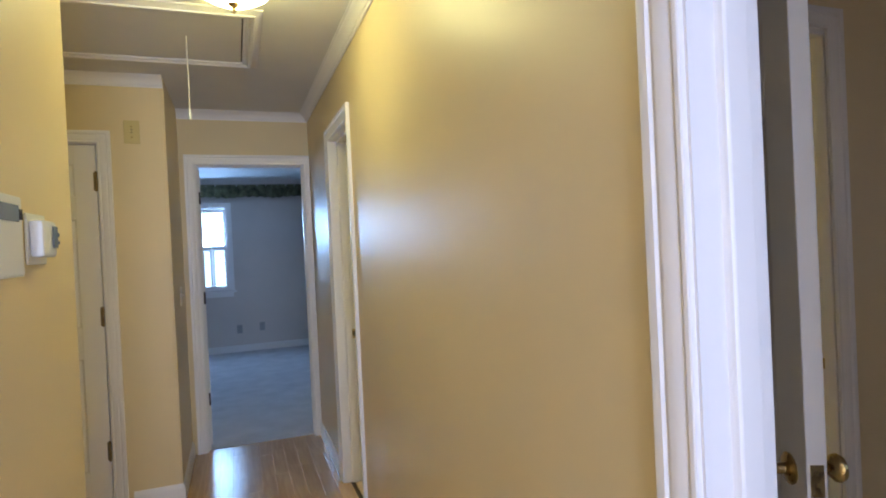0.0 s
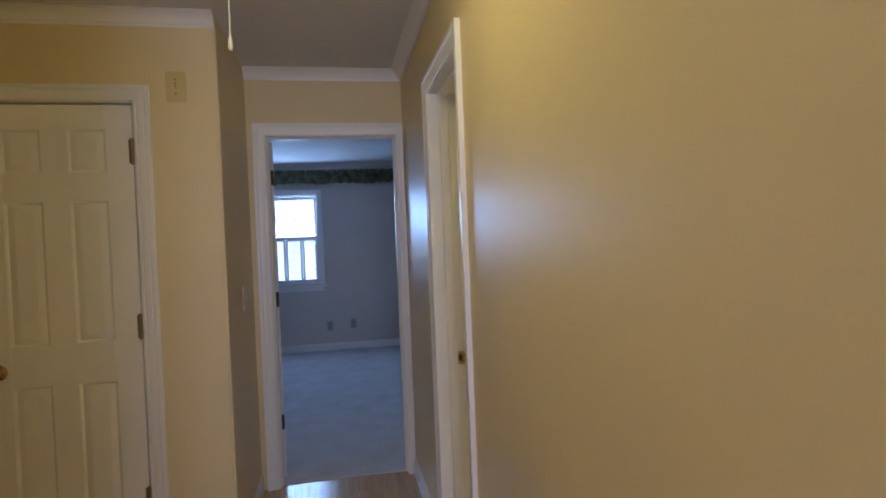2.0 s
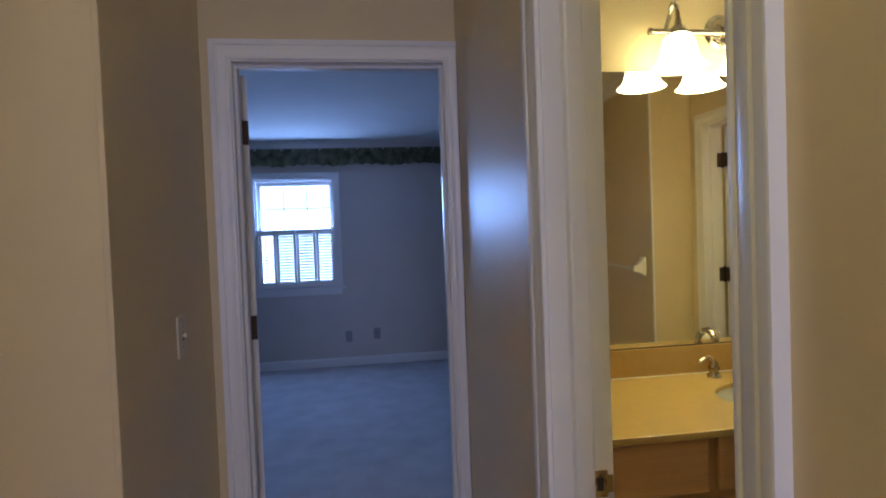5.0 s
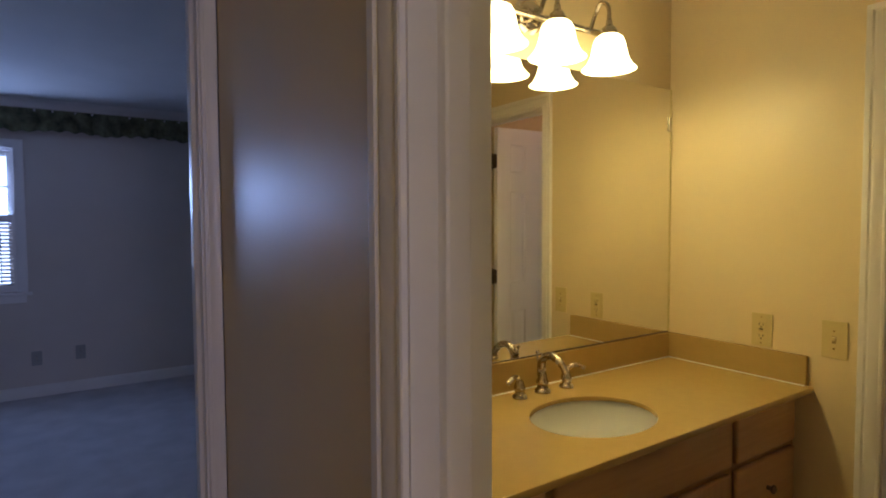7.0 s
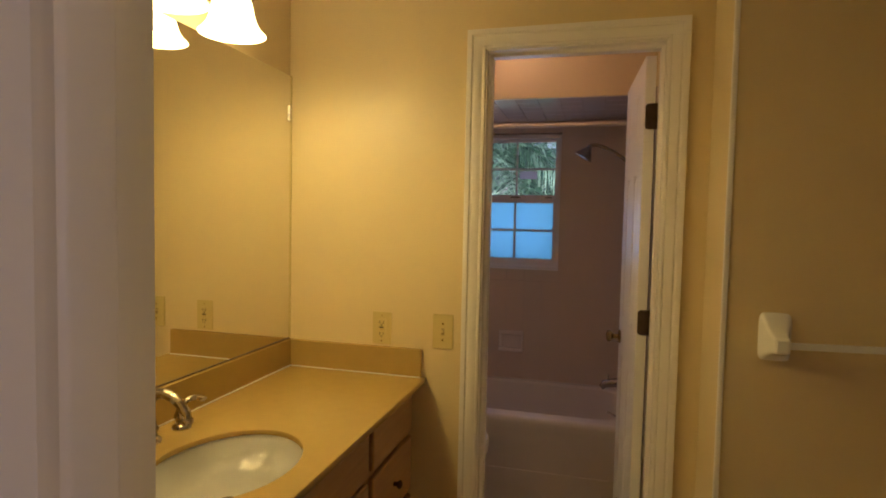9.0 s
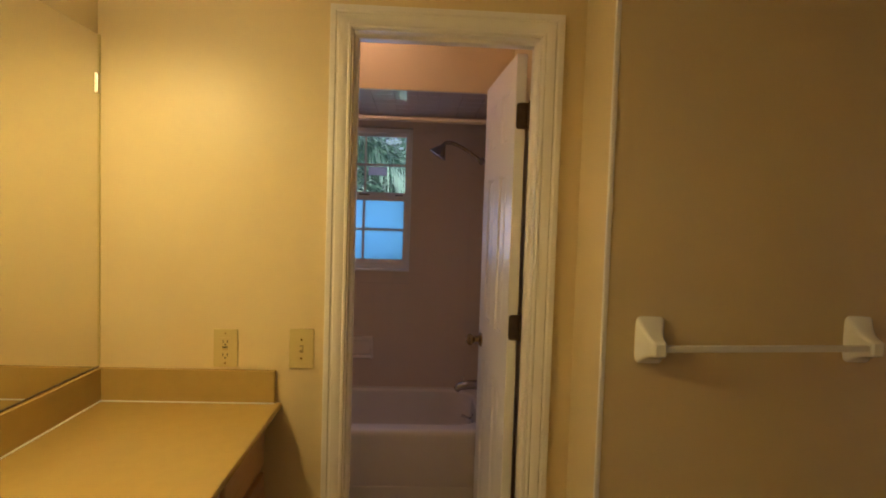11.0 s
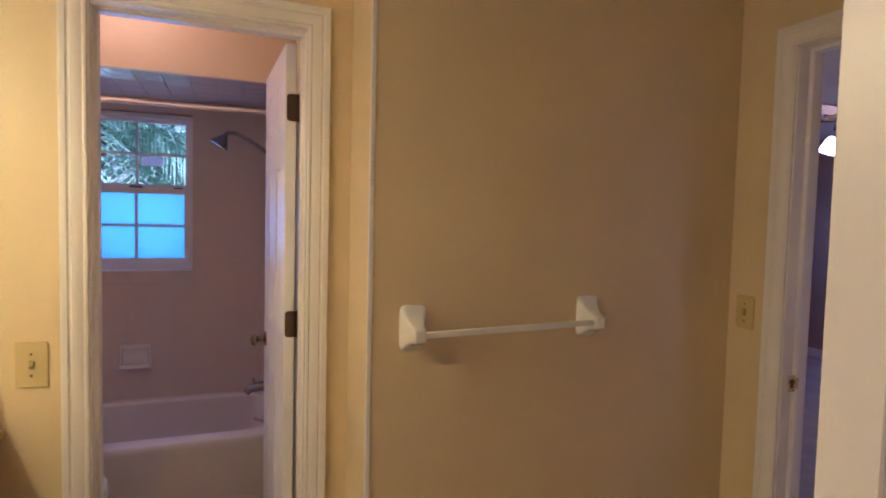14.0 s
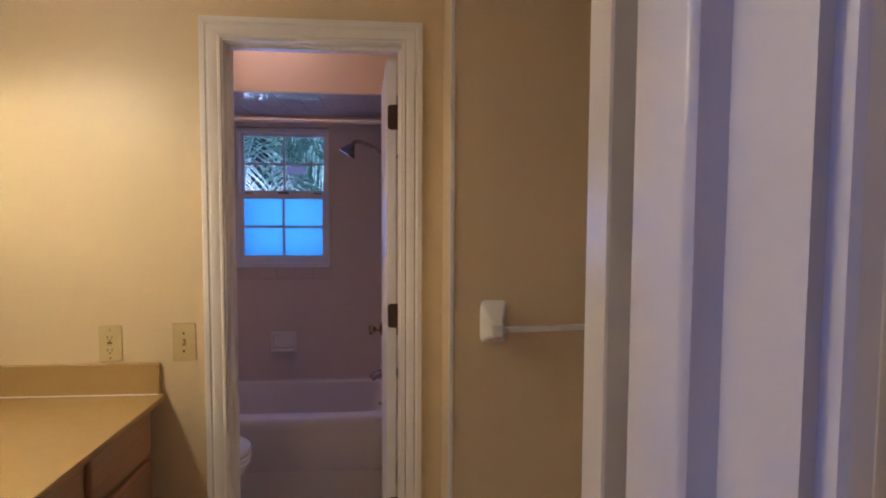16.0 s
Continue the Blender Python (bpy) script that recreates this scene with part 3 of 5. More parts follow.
# bathroom door in the hall's east wall; local x runs along -y
d = thing("door_bathroom", pose(0, 0, 0), "white cased bathroom doorway, its leaf folded back", "door", kind="structure")
jm = pose(HX, -0.960, 0, 0, 0, -90)
W1 = 0.575
jamb(d, W1, jm, BX0 - HX, 0.041, stop_w=0.042)
casing(d, W1, jm)
casing(d, W1, pose(BX0, -0.960 - W1, 0, 0, 0, 90))
strike(d, pose(BX0 - 0.022, -0.9605, 0.884))
door_leaf(d, 0.562, pose(0.156, -1.537, 0, 0, 0, -90), True)
for z in (0.25, 1.04, 1.77):
    part("hinge", hinge_mesh(), BRONZE, d, "dark bronze butt hinge", pose(0.152, -1.535, z))

# bedroom door at the hall's end
d = thing("door_bedroom", pose(0, 0, 0), "white cased bedroom doorway with an open leaf", "door", kind="structure")
jm = pose(-0.79, 0.0, 0)
W2 = 0.742
jamb(d, W2, jm, 0.12, 0.036)
cb = frame_sweep(0, W2, 2.03, CASING)
for v in cb.verts:
    v.co.x = min(v.co.x, 0.7875)
part("casing", cb, TRIM, d, "white painted moulded door casing", jm)
casing(d, W2, pose(-0.048, 0.12, 0, 0, 0, 180))
LB = pose(-0.806, 0.134, 0, 0, 0, 114)
door_leaf(d, 0.728, LB @ pose(0.003, -0.042, 0), True)
for z in (0.295, 1.035, 1.765):
    part("hinge", boxes((0.0012, 0.0032, -0.040, 0.0, 0, 0.09), bevel=0.0005), BRONZE, d, "dark bronze butt hinge", LB @ pose(0, 0, z))
    part("hinge", hinge_mesh(), BRONZE, d, "dark bronze butt hinge", pose(-0.803, 0.134, z))

# closet door in the alcove
d = thing("door_closet", pose(0, 0, 0), "closed white six-panel closet door with brass hinges", "door", kind="structure")
W3 = 0.614
jm = pose(-1.852, ALC_Y1, 0)
jamb(d, W3, jm, 0.12, 0.0395, stop_room=False)
casing(d, W3, jm)
door_leaf(d, 0.603, pose(-1.2435, ALC_Y1 + 0.038, 0, 0, 0, 180), True)
for z in (0.295, 1.035, 1.775):
    part("hinge", hinge_mesh(0.1), HINGE_BRASS, d, "dull brass butt hinge", pose(-1.244, ALC_Y1 - 0.006, z))
    part("hinge", boxes((-0.014, 0.006, -0.0025, 0.001, 0, 0.1)), HINGE_BRASS, d, "dull brass butt hinge", pose(-1.244, ALC_Y1 + 0.0005, z))

# tub room door
TD = -0.852
d = thing("door_tub_room", pose(0, 0, 0), "white cased tub room doorway, six-panel leaf standing open", "door", kind="structure")
W4 = 0.590
jm = pose(BX1, TD, 0, 0, 0, -90)
jamb(d, W4, jm, 0.12, 0.038)
casing(d, W4, jm)
casing(d, W4, pose(TX0, TD - W4, 0, 0, 0, 90))
door_leaf(d, 0.562, pose(TX0 + 0.012, TD - W4 + 0.016, 0, 0, 0, 3.2), True, KNOB_BRASS)
for z in (0.295, 1.035, 1.765):
    part("hinge", boxes((-0.034, 0.0, -0.0012, 0.0012, 0, 0.09), bevel=0.0005), BRONZE, d, "dark bronze butt hinge", pose(TX0 + 0.002, TD - W4 + 0.0012, z))
    part("hinge", hinge_plate(0.042), BRONZE, d, "dark bronze butt hinge", pose(TX0 + 0.0095, TD - W4 + 0.006, z) @ Matrix(((0, 1, 0, 0), (1, 0, 0, 0), (0, 0, 1, 0), (0, 0, 0, 1))))
    part("hinge", hinge_mesh(), BRONZE, d, "dark bronze butt hinge", pose(TX0 + 0.006, TD - W4 + 0.003, z))

# door from the bathroom to the second bedroom
d = thing("door_far_bedroom", pose(0, 0, 0), "white cased doorway to a dim bedroom, leaf open", "door", kind="structure")
W5 = 0.61
jm = pose(1.295, BY0, 0, 0, 0, 180)
jamb(d, W5, jm, 0.095, 0.046)
casing(d, W5, jm)
casing(d, W5, pose(0.673, BY0 - 0.095, 0))
strike(d, pose(1.2825, BY0 - 0.030, 0.935, 0, 0, -90))
door_leaf(d, 0.60, pose(0.680, BY0 - 0.110, 0, 0, 0, -116.5), True)

# doorway from the hall to the second bedroom
d = thing("door_hall_bedroom", pose(0, 0, 0), "white cased doorway off the hall", "door", kind="structure")
jm = pose(HX, -3.760, 0, 0, 0, -90)
jamb(d, 0.71, jm, BX0 - HX, 0.045)
casing(d, 0.71, jm)
casing(d, 0.71, pose(BX0, -4.470, 0, 0, 0, 90))

# ---- hall things ----
hx0, hx1, hy0, hy1 = -1.74, -0.47, -1.771, -1.155
h = thing("attic_hatch", pose(0, 0, HH), "white attic ladder hatch framed with ceiling trim", "attic hatch")
part("panel", boxes((hx0 + 0.006, hx1 - 0.006, hy0 + 0.006, hy1 - 0.006, -0.008, -0.0005), bevel=0.002), CEIL, h)
part("gap", boxes((hx0 - 0.004, hx1 + 0.004, hy0 - 0.004, hy1 + 0.004, -0.003, -0.0002)), DARK, h)
prof = [(0.0, 0.0), (0.0, 0.014), (0.010, 0.016), (0.014, 0.012), (0.022, 0.013), (0.028, 0.021), (0.042, 0.023), (0.046, 0.017), (0.054, 0.015), (0.062, 0.009), (0.074, 0.008), (0.078, 0.005), (0.078, 0.0)]
fr = frame_sweep(hx0, hx1, hy1, prof, hy0, True)
for v in fr.verts:
    v.co = Vector((v.co.x, v.co.z, v.co.y))
part("trim_frame", fr, TRIM, h, "stepped white wooden trim")
c = thing("pull_cord", pose(-0.715, -1.49, HH - 0.008), "white pull cord hanging from the attic hatch", "pull cord")
part("cord", tube([(0, 0, 0), (0.001, 0, -0.17), (0, 0, -0.335)], 0.0022, 8), ROPE, c)
part("toggle", lathe([(0.0, -0.381), (0.006, -0.379), (0.008, -0.366), (0.006, -0.346), (0.003, -0.333), (0.0, -0.332)], 12), WHITE_PLASTIC, c)

L = thing("ceiling_light", pose(-0.513, -2.193, HH), "lit flush ceiling light with a frosted glass dome", "ceiling light")
part("canopy", lathe([(0.17, 0.0), (0.172, -0.012), (0.165, -0.02), (0.15, -0.022)], 36), BRASS, L)
part("dome", lathe([(0.155, -0.018), (0.155, -0.03), (0.145, -0.062), (0.12, -0.095), (0.08, -0.118), (0.035, -0.129), (0.0, -0.131)], 36), SHADE_HALL, L, "glowing frosted glass bowl")
part("finial", lathe([(0.0, -0.166), (0.006, -0.163), (0.009, -0.154), (0.005, -0.146), (0.014, -0.139), (0.02, -0.132), (0.018, -0.127)], 16), BRASS, L, "small brass finial")


def screws(parent, pts, y=-0.0085):
    for x, z in pts:
        part("screw", boxes((x - 0.003, x + 0.003, y - 0.0008, y + 0.001, z - 0.003, z + 0.003), bevel=0.0008), BRASS, parent)


def plate(name, m, kind, label, category, mat=ALMOND, group="", s=1.0):
    p = thing(name, m, label, category, group)
    w, hh = 0.036 * s, 0.059 * s
    part("plate", boxes((-w, w, -0.007, -0.0003, -hh, hh), bevel=0.003), mat, p)
    if kind == "switch":
        part("toggle_slot", boxes((-0.006, 0.006, -0.0082, -0.0068, -0.012, 0.012)), SLOT_SHADE, p)
        part("toggle", boxes((-0.0045, 0.0045, -0.019, -0.0075, -0.001, 0.010), bevel=0.0015), mat, p)
        screws(p, ((0, 0.03), (0, -0.03)))
    elif kind == "gfci":
        part("receptacle", boxes((-0.017, 0.017, -0.0095, -0.0065, -0.034, 0.034), bevel=0.001), mat, p)
        for z in (-0.021, 0.021):
            part("slot", boxes((-0.008, -0.0055, -0.0102, -0.009, z - 0.004, z + 0.005)), DARK, p)
            part("slot", boxes((0.0055, 0.008, -0.0102, -0.009, z - 0.004, z + 0.005)), DARK, p)
            part("ground_slot", boxes((-0.0025, 0.0025, -0.0102, -0.009, z - 0.012, z - 0.007), bevel=0.0005), DARK, p)
        part("test_button", boxes((-0.008, 0.008, -0.011, -0.009, 0.001, 0.006)), DARK, p, "black test button")
        part("reset_button", boxes((-0.008, 0.008, -0.011, -0.009, -0.006, -0.001)), BRASS, p, "red-brown reset button")
        screws(p, ((0, 0.048), (0, -0.048)))
    elif kind == "outlet":
        for z in (-0.02, 0.02):
            part("receptacle", boxes((-0.014, 0.014, -0.0092, -0.0065, z - 0.013, z + 0.013), bevel=0.002), mat, p)
            for x in (-0.006, 0.006):
                part("slot", boxes((x - 0.001, x + 0.001, -0.0098, -0.0088, z - 0.003, z + 0.005)), DARK, p)
        screws(p, ((0, 0),))
    elif kind == "jack":
        part("jack_cover", boxes((-0.007, 0.007, -0.010, -0.0065, -0.010, 0.010), bevel=0.0015), mat, p)
        for z in (0.012, -0.002):
            part("contact", boxes((-0.003, 0.003, -0.0108, -0.0068, z - 0.0025, z + 0.0025)), DARK, p)
        screws(p, ((0, 0.03), (0, -0.03)))
    return p


plate("wall_plate", pose(-1.060, ALC_Y1, 2.098), "jack", "almond chime plate high on the wall beside the closet door", "wall plate", s=1.1)
plate("light_switch", pose(HALL_NL, -0.345, 1.14, 0, 0, 90), "switch", "ivory light switch beside the bedroom door", "light switch", IVORY)
plate("light_switch", pose(BX1, -0.710, 1.022, 0, 0, -90), "switch", "almond light switch beside the tub room door", "light switch", s=1.08)
plate("outlet", pose(BX1, -0.472, 1.020, 0, 0, -90), "gfci", "almond safety outlet above the counter splash", "outlet", s=1.04)
plate("light_switch", pose(1.447, BY0, 1.148, 0, 0, 180), "switch", "almond light switch beside the far bedroom door", "light switch")
plate("outlet", pose(-0.548, RY1, 0.325), "outlet", "grey-looking outlet low on the bedroom wall", "outlet", PLATE_GREY)
plate("wall_plate", pose(-0.243, RY1, 0.340), "jack", "cable plate low on the bedroom wall", "wall plate", PLATE_GREY)

t = thing("thermostat", pose(HALL_L, -2.86, 1.447, 0, 0, 90), "white plastic thermostat with a small grey display", "thermostat")
part("back_plate", boxes((-0.062, 0.062, -0.006, 0, -0.055, 0.055), bevel=0.004), WHITE_PLASTIC, t)
part("body", boxes((-0.052, 0.045, -0.032, -0.005, -0.040, 0.040), bevel=0.008), WHITE_PLASTIC, t)
part("display", boxes((0.006, 0.040, -0.0352, -0.0335, -0.020, 0.028), bevel=0.001), GREY_PLASTIC, t)
part("button", boxes((0.044, 0.049, -0.036, -0.033, 0.006, 0.014), bevel=0.001), GREY_PLASTIC, t)
part("button", boxes((0.044, 0.049, -0.036, -0.033, -0.012, -0.004), bevel=0.001), GREY_PLASTIC, t)
k = thing("alarm_keypad", pose(HALL_L, -3.085, 1.455, 0, 0, 90), "white alarm keypad with a blue-grey display", "keypad")
part("body", boxes((-0.075, 0.075, -0.026, 0, -0.085, 0.07), bevel=0.006), WHITE_PLASTIC, k)
part("display", boxes((-0.05, 0.05, -0.028, -0.0255, 0.02, 0.052), bevel=0.001), GREY_PLASTIC, k)
for x in (0.058, 0.066):
    part("indicator", boxes((x - 0.0025, x + 0.0025, -0.028, -0.0255, 0.025, 0.045)), DARK, k)

# ---- bedroom things ----
w = thing("window_bedroom", pose(-1.068, RY1, 0.022), "white sash window, louvred shutters over its lower half", "window", kind="structure")
wc = [(-0.006, 0.0), (-0.006, 0.012), (0.0, 0.016), (0.03, 0.018), (0.05, 0.022), (0.062, 0.022), (0.062, 0.0)]
part("casing", frame_sweep(-0.42, 0.42, 2.025, wc, 0.86), TRIM, w)
part("window_sill", boxes((-0.51, 0.51, -0.045, 0.10, 0.832, 0.858), bevel=0.006), TRIM, w)
part("apron", boxes((-0.47, 0.47, -0.016, -0.0005, 0.772, 0.832), bevel=0.003), TRIM, w)
part("window_frame", boxes((-0.425, -0.395, 0.02, 0.15, 0.858, 2.03), (0.395, 0.425, 0.02, 0.15, 0.858, 2.03), (-0.395, 0.395, 0.02, 0.15, 2.0, 2.03)), TRIM, w, soft=False)
up = part("upper_sash", boxes((-0.395, -0.365, 0.095, 0.13, 1.43, 2.0), (0.365, 0.395, 0.095, 0.13, 1.43, 2.0), (-0.365, 0.365, 0.095, 0.13, 1.96, 2.0), (-0.365, 0.365, 0.095, 0.13, 1.43, 1.48), bevel=0.002), TRIM, w)
part("pane", boxes((-0.37, 0.37, 0.111, 0.114, 1.475, 1.965)), PANE, up, soft=False).visible_shadow = False
part("muntin", boxes((-0.366, 0.366, 0.104, 0.121, 1.708, 1.720)), TRIM, up)
for x in (-0.122, 0.122):
    part("muntin", boxes((x - 0.005, x + 0.005, 0.1045, 0.1205, 1.478, 1.962)), TRIM, up)
lo = part("lower_sash", boxes((-0.395, -0.365, 0.055, 0.09, 0.858, 1.47), (0.365, 0.395, 0.055, 0.09, 0.858, 1.47), (-0.365, 0.365, 0.055, 0.09, 0.858, 0.92), (-0.365, 0.365, 0.055, 0.09, 1.43, 1.47), bevel=0.002), TRIM, w)
part("pane", boxes((-0.37, 0.37, 0.071, 0.074, 0.915, 1.435)), PANE, lo, soft=False).visible_shadow = False
sh = thing("window_shutters", pose(-1.068, RY1 + 0.012, 0.022), "white louvred shutters over the lower window half", "shutters")
for i in range(4):
    x0 = -0.418 + i * 0.209
    pn = part("shutter_panel", boxes((x0 + 0.002, x0 + 0.028, 0, 0.026, 0.862, 1.485), (x0 + 0.181, x0 + 0.207, 0, 0.026, 0.862, 1.485), (x0 + 0.028, x0 + 0.181, 0, 0.026, 0.862, 0.905), (x0 + 0.028, x0 + 0.181, 0, 0.026, 1.425, 1.485), bevel=0.002), TRIM, sh)
    for q in range(17):
        z = 0.921 + q * 0.0305
        lb = bmesh.new()
        box(lb, x0 + 0.029, x0 + 0.180, -0.0155, 0.0155, -0.0034, 0.0034, 0.0015, 1)
        part("louvre", lb, TRIM, pn, m=pose(0, 0.013, z, (2, -29, -30, -24)[i], 0, 0))
    part("tilt_rod", boxes((x0 + 0.101, x0 + 0.108, -0.010, -0.004, 0.92, 1.41), bevel=0.001), TRIM, pn)

vb = bmesh.new()
cols = 240
tops = []
for i in range(cols + 1):
    x = RX0 + 0.02 + (RX1 - RX0 - 0.04) * i / cols
    y = RY1 - 0.075 + 0.012 * math.sin(x * 47) + 0.006 * math.sin(x * 113 + 1)
    drop = 2.165 + 0.022 * abs(math.sin(x * 5.2)) + 0.008 * math.sin(x * 61)
    rows_of = []
    for kk in range(6):
        f = kk / 5
        rows_of.append(vb.verts.new((x, RY1 - 0.075 + (y - RY1 + 0.075) * (0.3 + 0.7 * f) * 1.3, 2.355 + (drop - 2.355) * f)))
    tops.append(rows_of)
for a, b in zip(tops, tops[1:]):
    for q in range(5):
        vb.faces.new((a[q], b[q], b[q + 1], a[q + 1]))
bmesh.ops.solidify(vb, geom=vb.faces[:], thickness=0.004)
v = thing("window_valance", pose(0, 0, 0), "dark green floral cloth valance gathered along the wall", "valance")
part("cloth", vb, FABRIC, v)
part("board", boxes((RX0 + 0.02, RX1 - 0.02, RY1 - 0.07, RY1 - 0.001, 2.338, 2.354)), TRIM, v)

# ---- vanity ----
CT = 0.848
VX0, VX1, VY = BX0 + 0.005, BX1 - 0.005, -0.631
van = thing("vanity_cabinet", pose(0, 0, 0), "honey oak vanity cabinet with drawers and doors", "vanity")
part("body", boxes((VX0, VX1, VY + 0.044, BY1 - 0.001, 0.10, 0.62), (VX0, VX1, VY + 0.044, VY + 0.062, 0.62, CT - 0.0225), (VX0, VX0 + 0.02, VY + 0.062, BY1 - 0.001, 0.62, CT - 0.0225), (VX1 - 0.02, VX1, VY + 0.062, BY1 - 0.001, 0.62, CT - 0.0225)), OAK_CAB_V, van, soft=False)
part("toe_kick", boxes((VX0, VX1, VY + 0.11, BY1 - 0.002, 0.0, 0.10)), OAK_CAB, van, soft=False)


def front(x0, x1, z0, z1, name, knob):
    bm = bmesh.new()
    box(bm, x0, x1, VY + 0.024, VY + 0.043, z0, z1, 0.008, 3)
    ob = part(name, bm, OAK_CAB if name == "drawer" else OAK_CAB_V, van)
    if z1 - z0 > 0.25:
        bm = boxes((x0 + 0.055, x1 - 0.055, VY + 0.019, VY + 0.026, z0 + 0.055, z1 - 0.055), bevel=0.005)
        part("raised_panel", bm, OAK_CAB_V, ob)
    for kx, kz in knob:
        part("knob", lathe([(0.008, 0), (0.007, 0.010), (0.010, 0.014), (0.015, 0.019), (0.015, 0.023), (0.009, 0.028), (0, 0.029)], 16, "Y"), BRONZE, ob, "small dark bronze knob", pose(kx, VY + 0.024, kz))


for z0, z1 in ((0.655, 0.812), (0.435, 0.635), (0.125, 0.415)):
    front(1.395, 1.775, z0, z1, "drawer", [(1.585, (z0 + z1) / 2)] if z1 < 0.7 else [])
front(0.60, 1.365, 0.655, 0.812, "drawer", [])
front(0.60, 0.995, 0.125, 0.635, "cabinet_door", [(0.96, 0.56)])
front(1.010, 1.365, 0.125, 0.635, "cabinet_door", [(1.045, 0.56)])
for z0, z1 in ((0.655, 0.812), (0.435, 0.635), (0.125, 0.415)):
    front(0.18, 0.57, z0, z1, "drawer", [(0.365, (z0 + z1) / 2)] if z1 < 0.7 else [])

# countertop with an oval cut-out
SXC, SYC, SA, SB = 0.957, -0.408, 0.207, 0.166
cx0, cx1, cy0, cy1 = BX0 + 0.003, BX1 - 0.002, VY - 0.018, BY1 - 0.001
bm = bmesh.new()
N = 72
rim, edge_ring = [], []
for i in range(N):
    a = 2 * math.pi * i / N
    ca, sa = math.cos(a), math.sin(a)
    rim.append((SXC + SA * ca, SYC + SB * sa))
    sx = ((cx1 - SXC) / ca if ca > 1e-9 else (cx0 - SXC) / ca if ca < -1e-9 else 1e9)
    sy = ((cy1 - SYC) / sa if sa > 1e-9 else (cy0 - SYC) / sa if sa < -1e-9 else 1e9)
    s_ = min(sx, sy)
    edge_ring.append((SXC + s_ * ca, SYC + s_ * sa))
for cxn, cyn in ((cx0, cy0), (cx0, cy1), (cx1, cy0), (cx1, cy1)):
    kbest = min(range(N), key=lambda i: (edge_ring[i][0] - cxn) ** 2 + (edge_ring[i][1] - cyn) ** 2)
    edge_ring[kbest] = (cxn, cyn)
levels = []
for f, z in ((0.990, CT - 0.014), (0.990, CT - 0.008), (0.994, CT - 0.003), (1.0, CT - 0.0005), (1.015, CT)):
    levels.append([bm.verts.new((SXC + (x - SXC) * f, SYC + (y - SYC) * f, z)) for x, y in rim])
out = lambda p, o: (min(max(p[0], cx0 + o), cx1 - o), min(max(p[1], cy0 + o), cy1 - o))
for o, z in ((0.006, CT), (0.002, CT - 0.002), (0.0, CT - 0.006), (0.0, CT - 0.017), (0.003, CT - 0.022)):
    levels.append([bm.verts.new((*out(p, o), z)) for p in edge_ring])
for a, b in zip(levels, levels[1:] + levels[:1]):
    for i in range(N):
        j = (i + 1) % N
        bm.faces.new((a[i], a[j], b[j], b[i]))
top = thing("countertop", pose(0, 0, 0), "tan solid-surface vanity top with splashes and an oval cut-out", "countertop")
part("slab", bm, LAMINATE, top)
part("backsplash", boxes((cx0, cx1, BY1 - 0.020, BY1 - 0.0005, CT + 0.0005, CT + 0.104), bevel=0.002), LAMINATE, top)
part("side_splash", boxes((cx1 - 0.018, cx1 + 0.0015, VY, BY1 - 0.0205, CT + 0.0005, CT + 0.104), bevel=0.002), LAMINATE, top)
part("caulk_line", boxes((cx1 - 0.022, cx1 - 0.017, VY + 0.002, BY1 - 0.021, CT, CT + 0.003), (cx0, cx1 - 0.022, BY1 - 0.024, BY1 - 0.019, CT, CT + 0.003)), CAULK, top)

bm = bmesh.new()
prof = [(1.02, 0.0), (1.0, -0.001), (0.985, -0.006), (0.93, -0.022), (0.84, -0.042), (0.73, -0.059), (0.58, -0.073), (0.40, -0.082), (0.12, -0.087), (0.10, -0.088)]
rings = []
for f, z in prof:
    rings.append([bm.verts.new((SXC + SA * f * math.cos(2 * math.pi * i / 56), SYC + SB * f * math.sin(2 * math.pi * i / 56), CT - 0.0145 + z)) for i in range(56)])
for a, b in zip(rings, rings[1:]):
    for i in range(56):
        j = (i + 1) % 56
        bm.faces.new((a[i], a[j], b[j], b[i]))
bm.faces.new(rings[-1])
bmesh.ops.solidify(bm, geom=bm.faces[:], thickness=0.008)
snk = thing("sink", pose(0, 0, 0), "white oval undermount porcelain sink", "sink")
part("basin", bm, PORCELAIN, snk)
part("drain", lathe([(0.024, 0.0), (0.024, 0.004), (0.017, 0.006), (0.0, 0.004)], 20), NICKEL, snk, "", pose(SXC, SYC, CT - 0.102))

f = thing("faucet", pose(0.992, -0.155, CT), "brushed nickel widespread faucet with two lever handles", "faucet")
part("spout_base", lathe([(0.027, 0.0), (0.028, 0.004), (0.025, 0.010), (0.019, 0.014), (0.017, 0.024), (0.021, 0.030), (0.021, 0.038), (0.016, 0.046), (0.015, 0.06)], 24), NICKEL, f)
arc = smooth_curve([(0, 0, 0.05), (0, 0.004, 0.085), (0, -0.004, 0.113), (0, -0.035, 0.131), (0, -0.075, 0.122), (0, -0.105, 0.094), (0, -0.112, 0.074)], 8)
part("spout", tube(arc, [0.0145 - 0.003 * i / len(arc) for i in range(len(arc))], 16), NICKEL, f)
part("spout_tip", lathe([(0.0125, 0.0), (0.0155, 0.003), (0.0155, 0.012), (0.012, 0.016)], 18), NICKEL, f, "", pose(0, -0.112, 0.061))
part("lift_rod", tube([(0, 0.022, 0.05), (0, 0.024, 0.128)], 0.0025, 8), NICKEL, f)
part("lift_knob", lathe([(0, 0), (0.005, 0.002), (0.006, 0.008), (0, 0.013)], 10), NICKEL, f, "", pose(0, 0.024, 0.126))
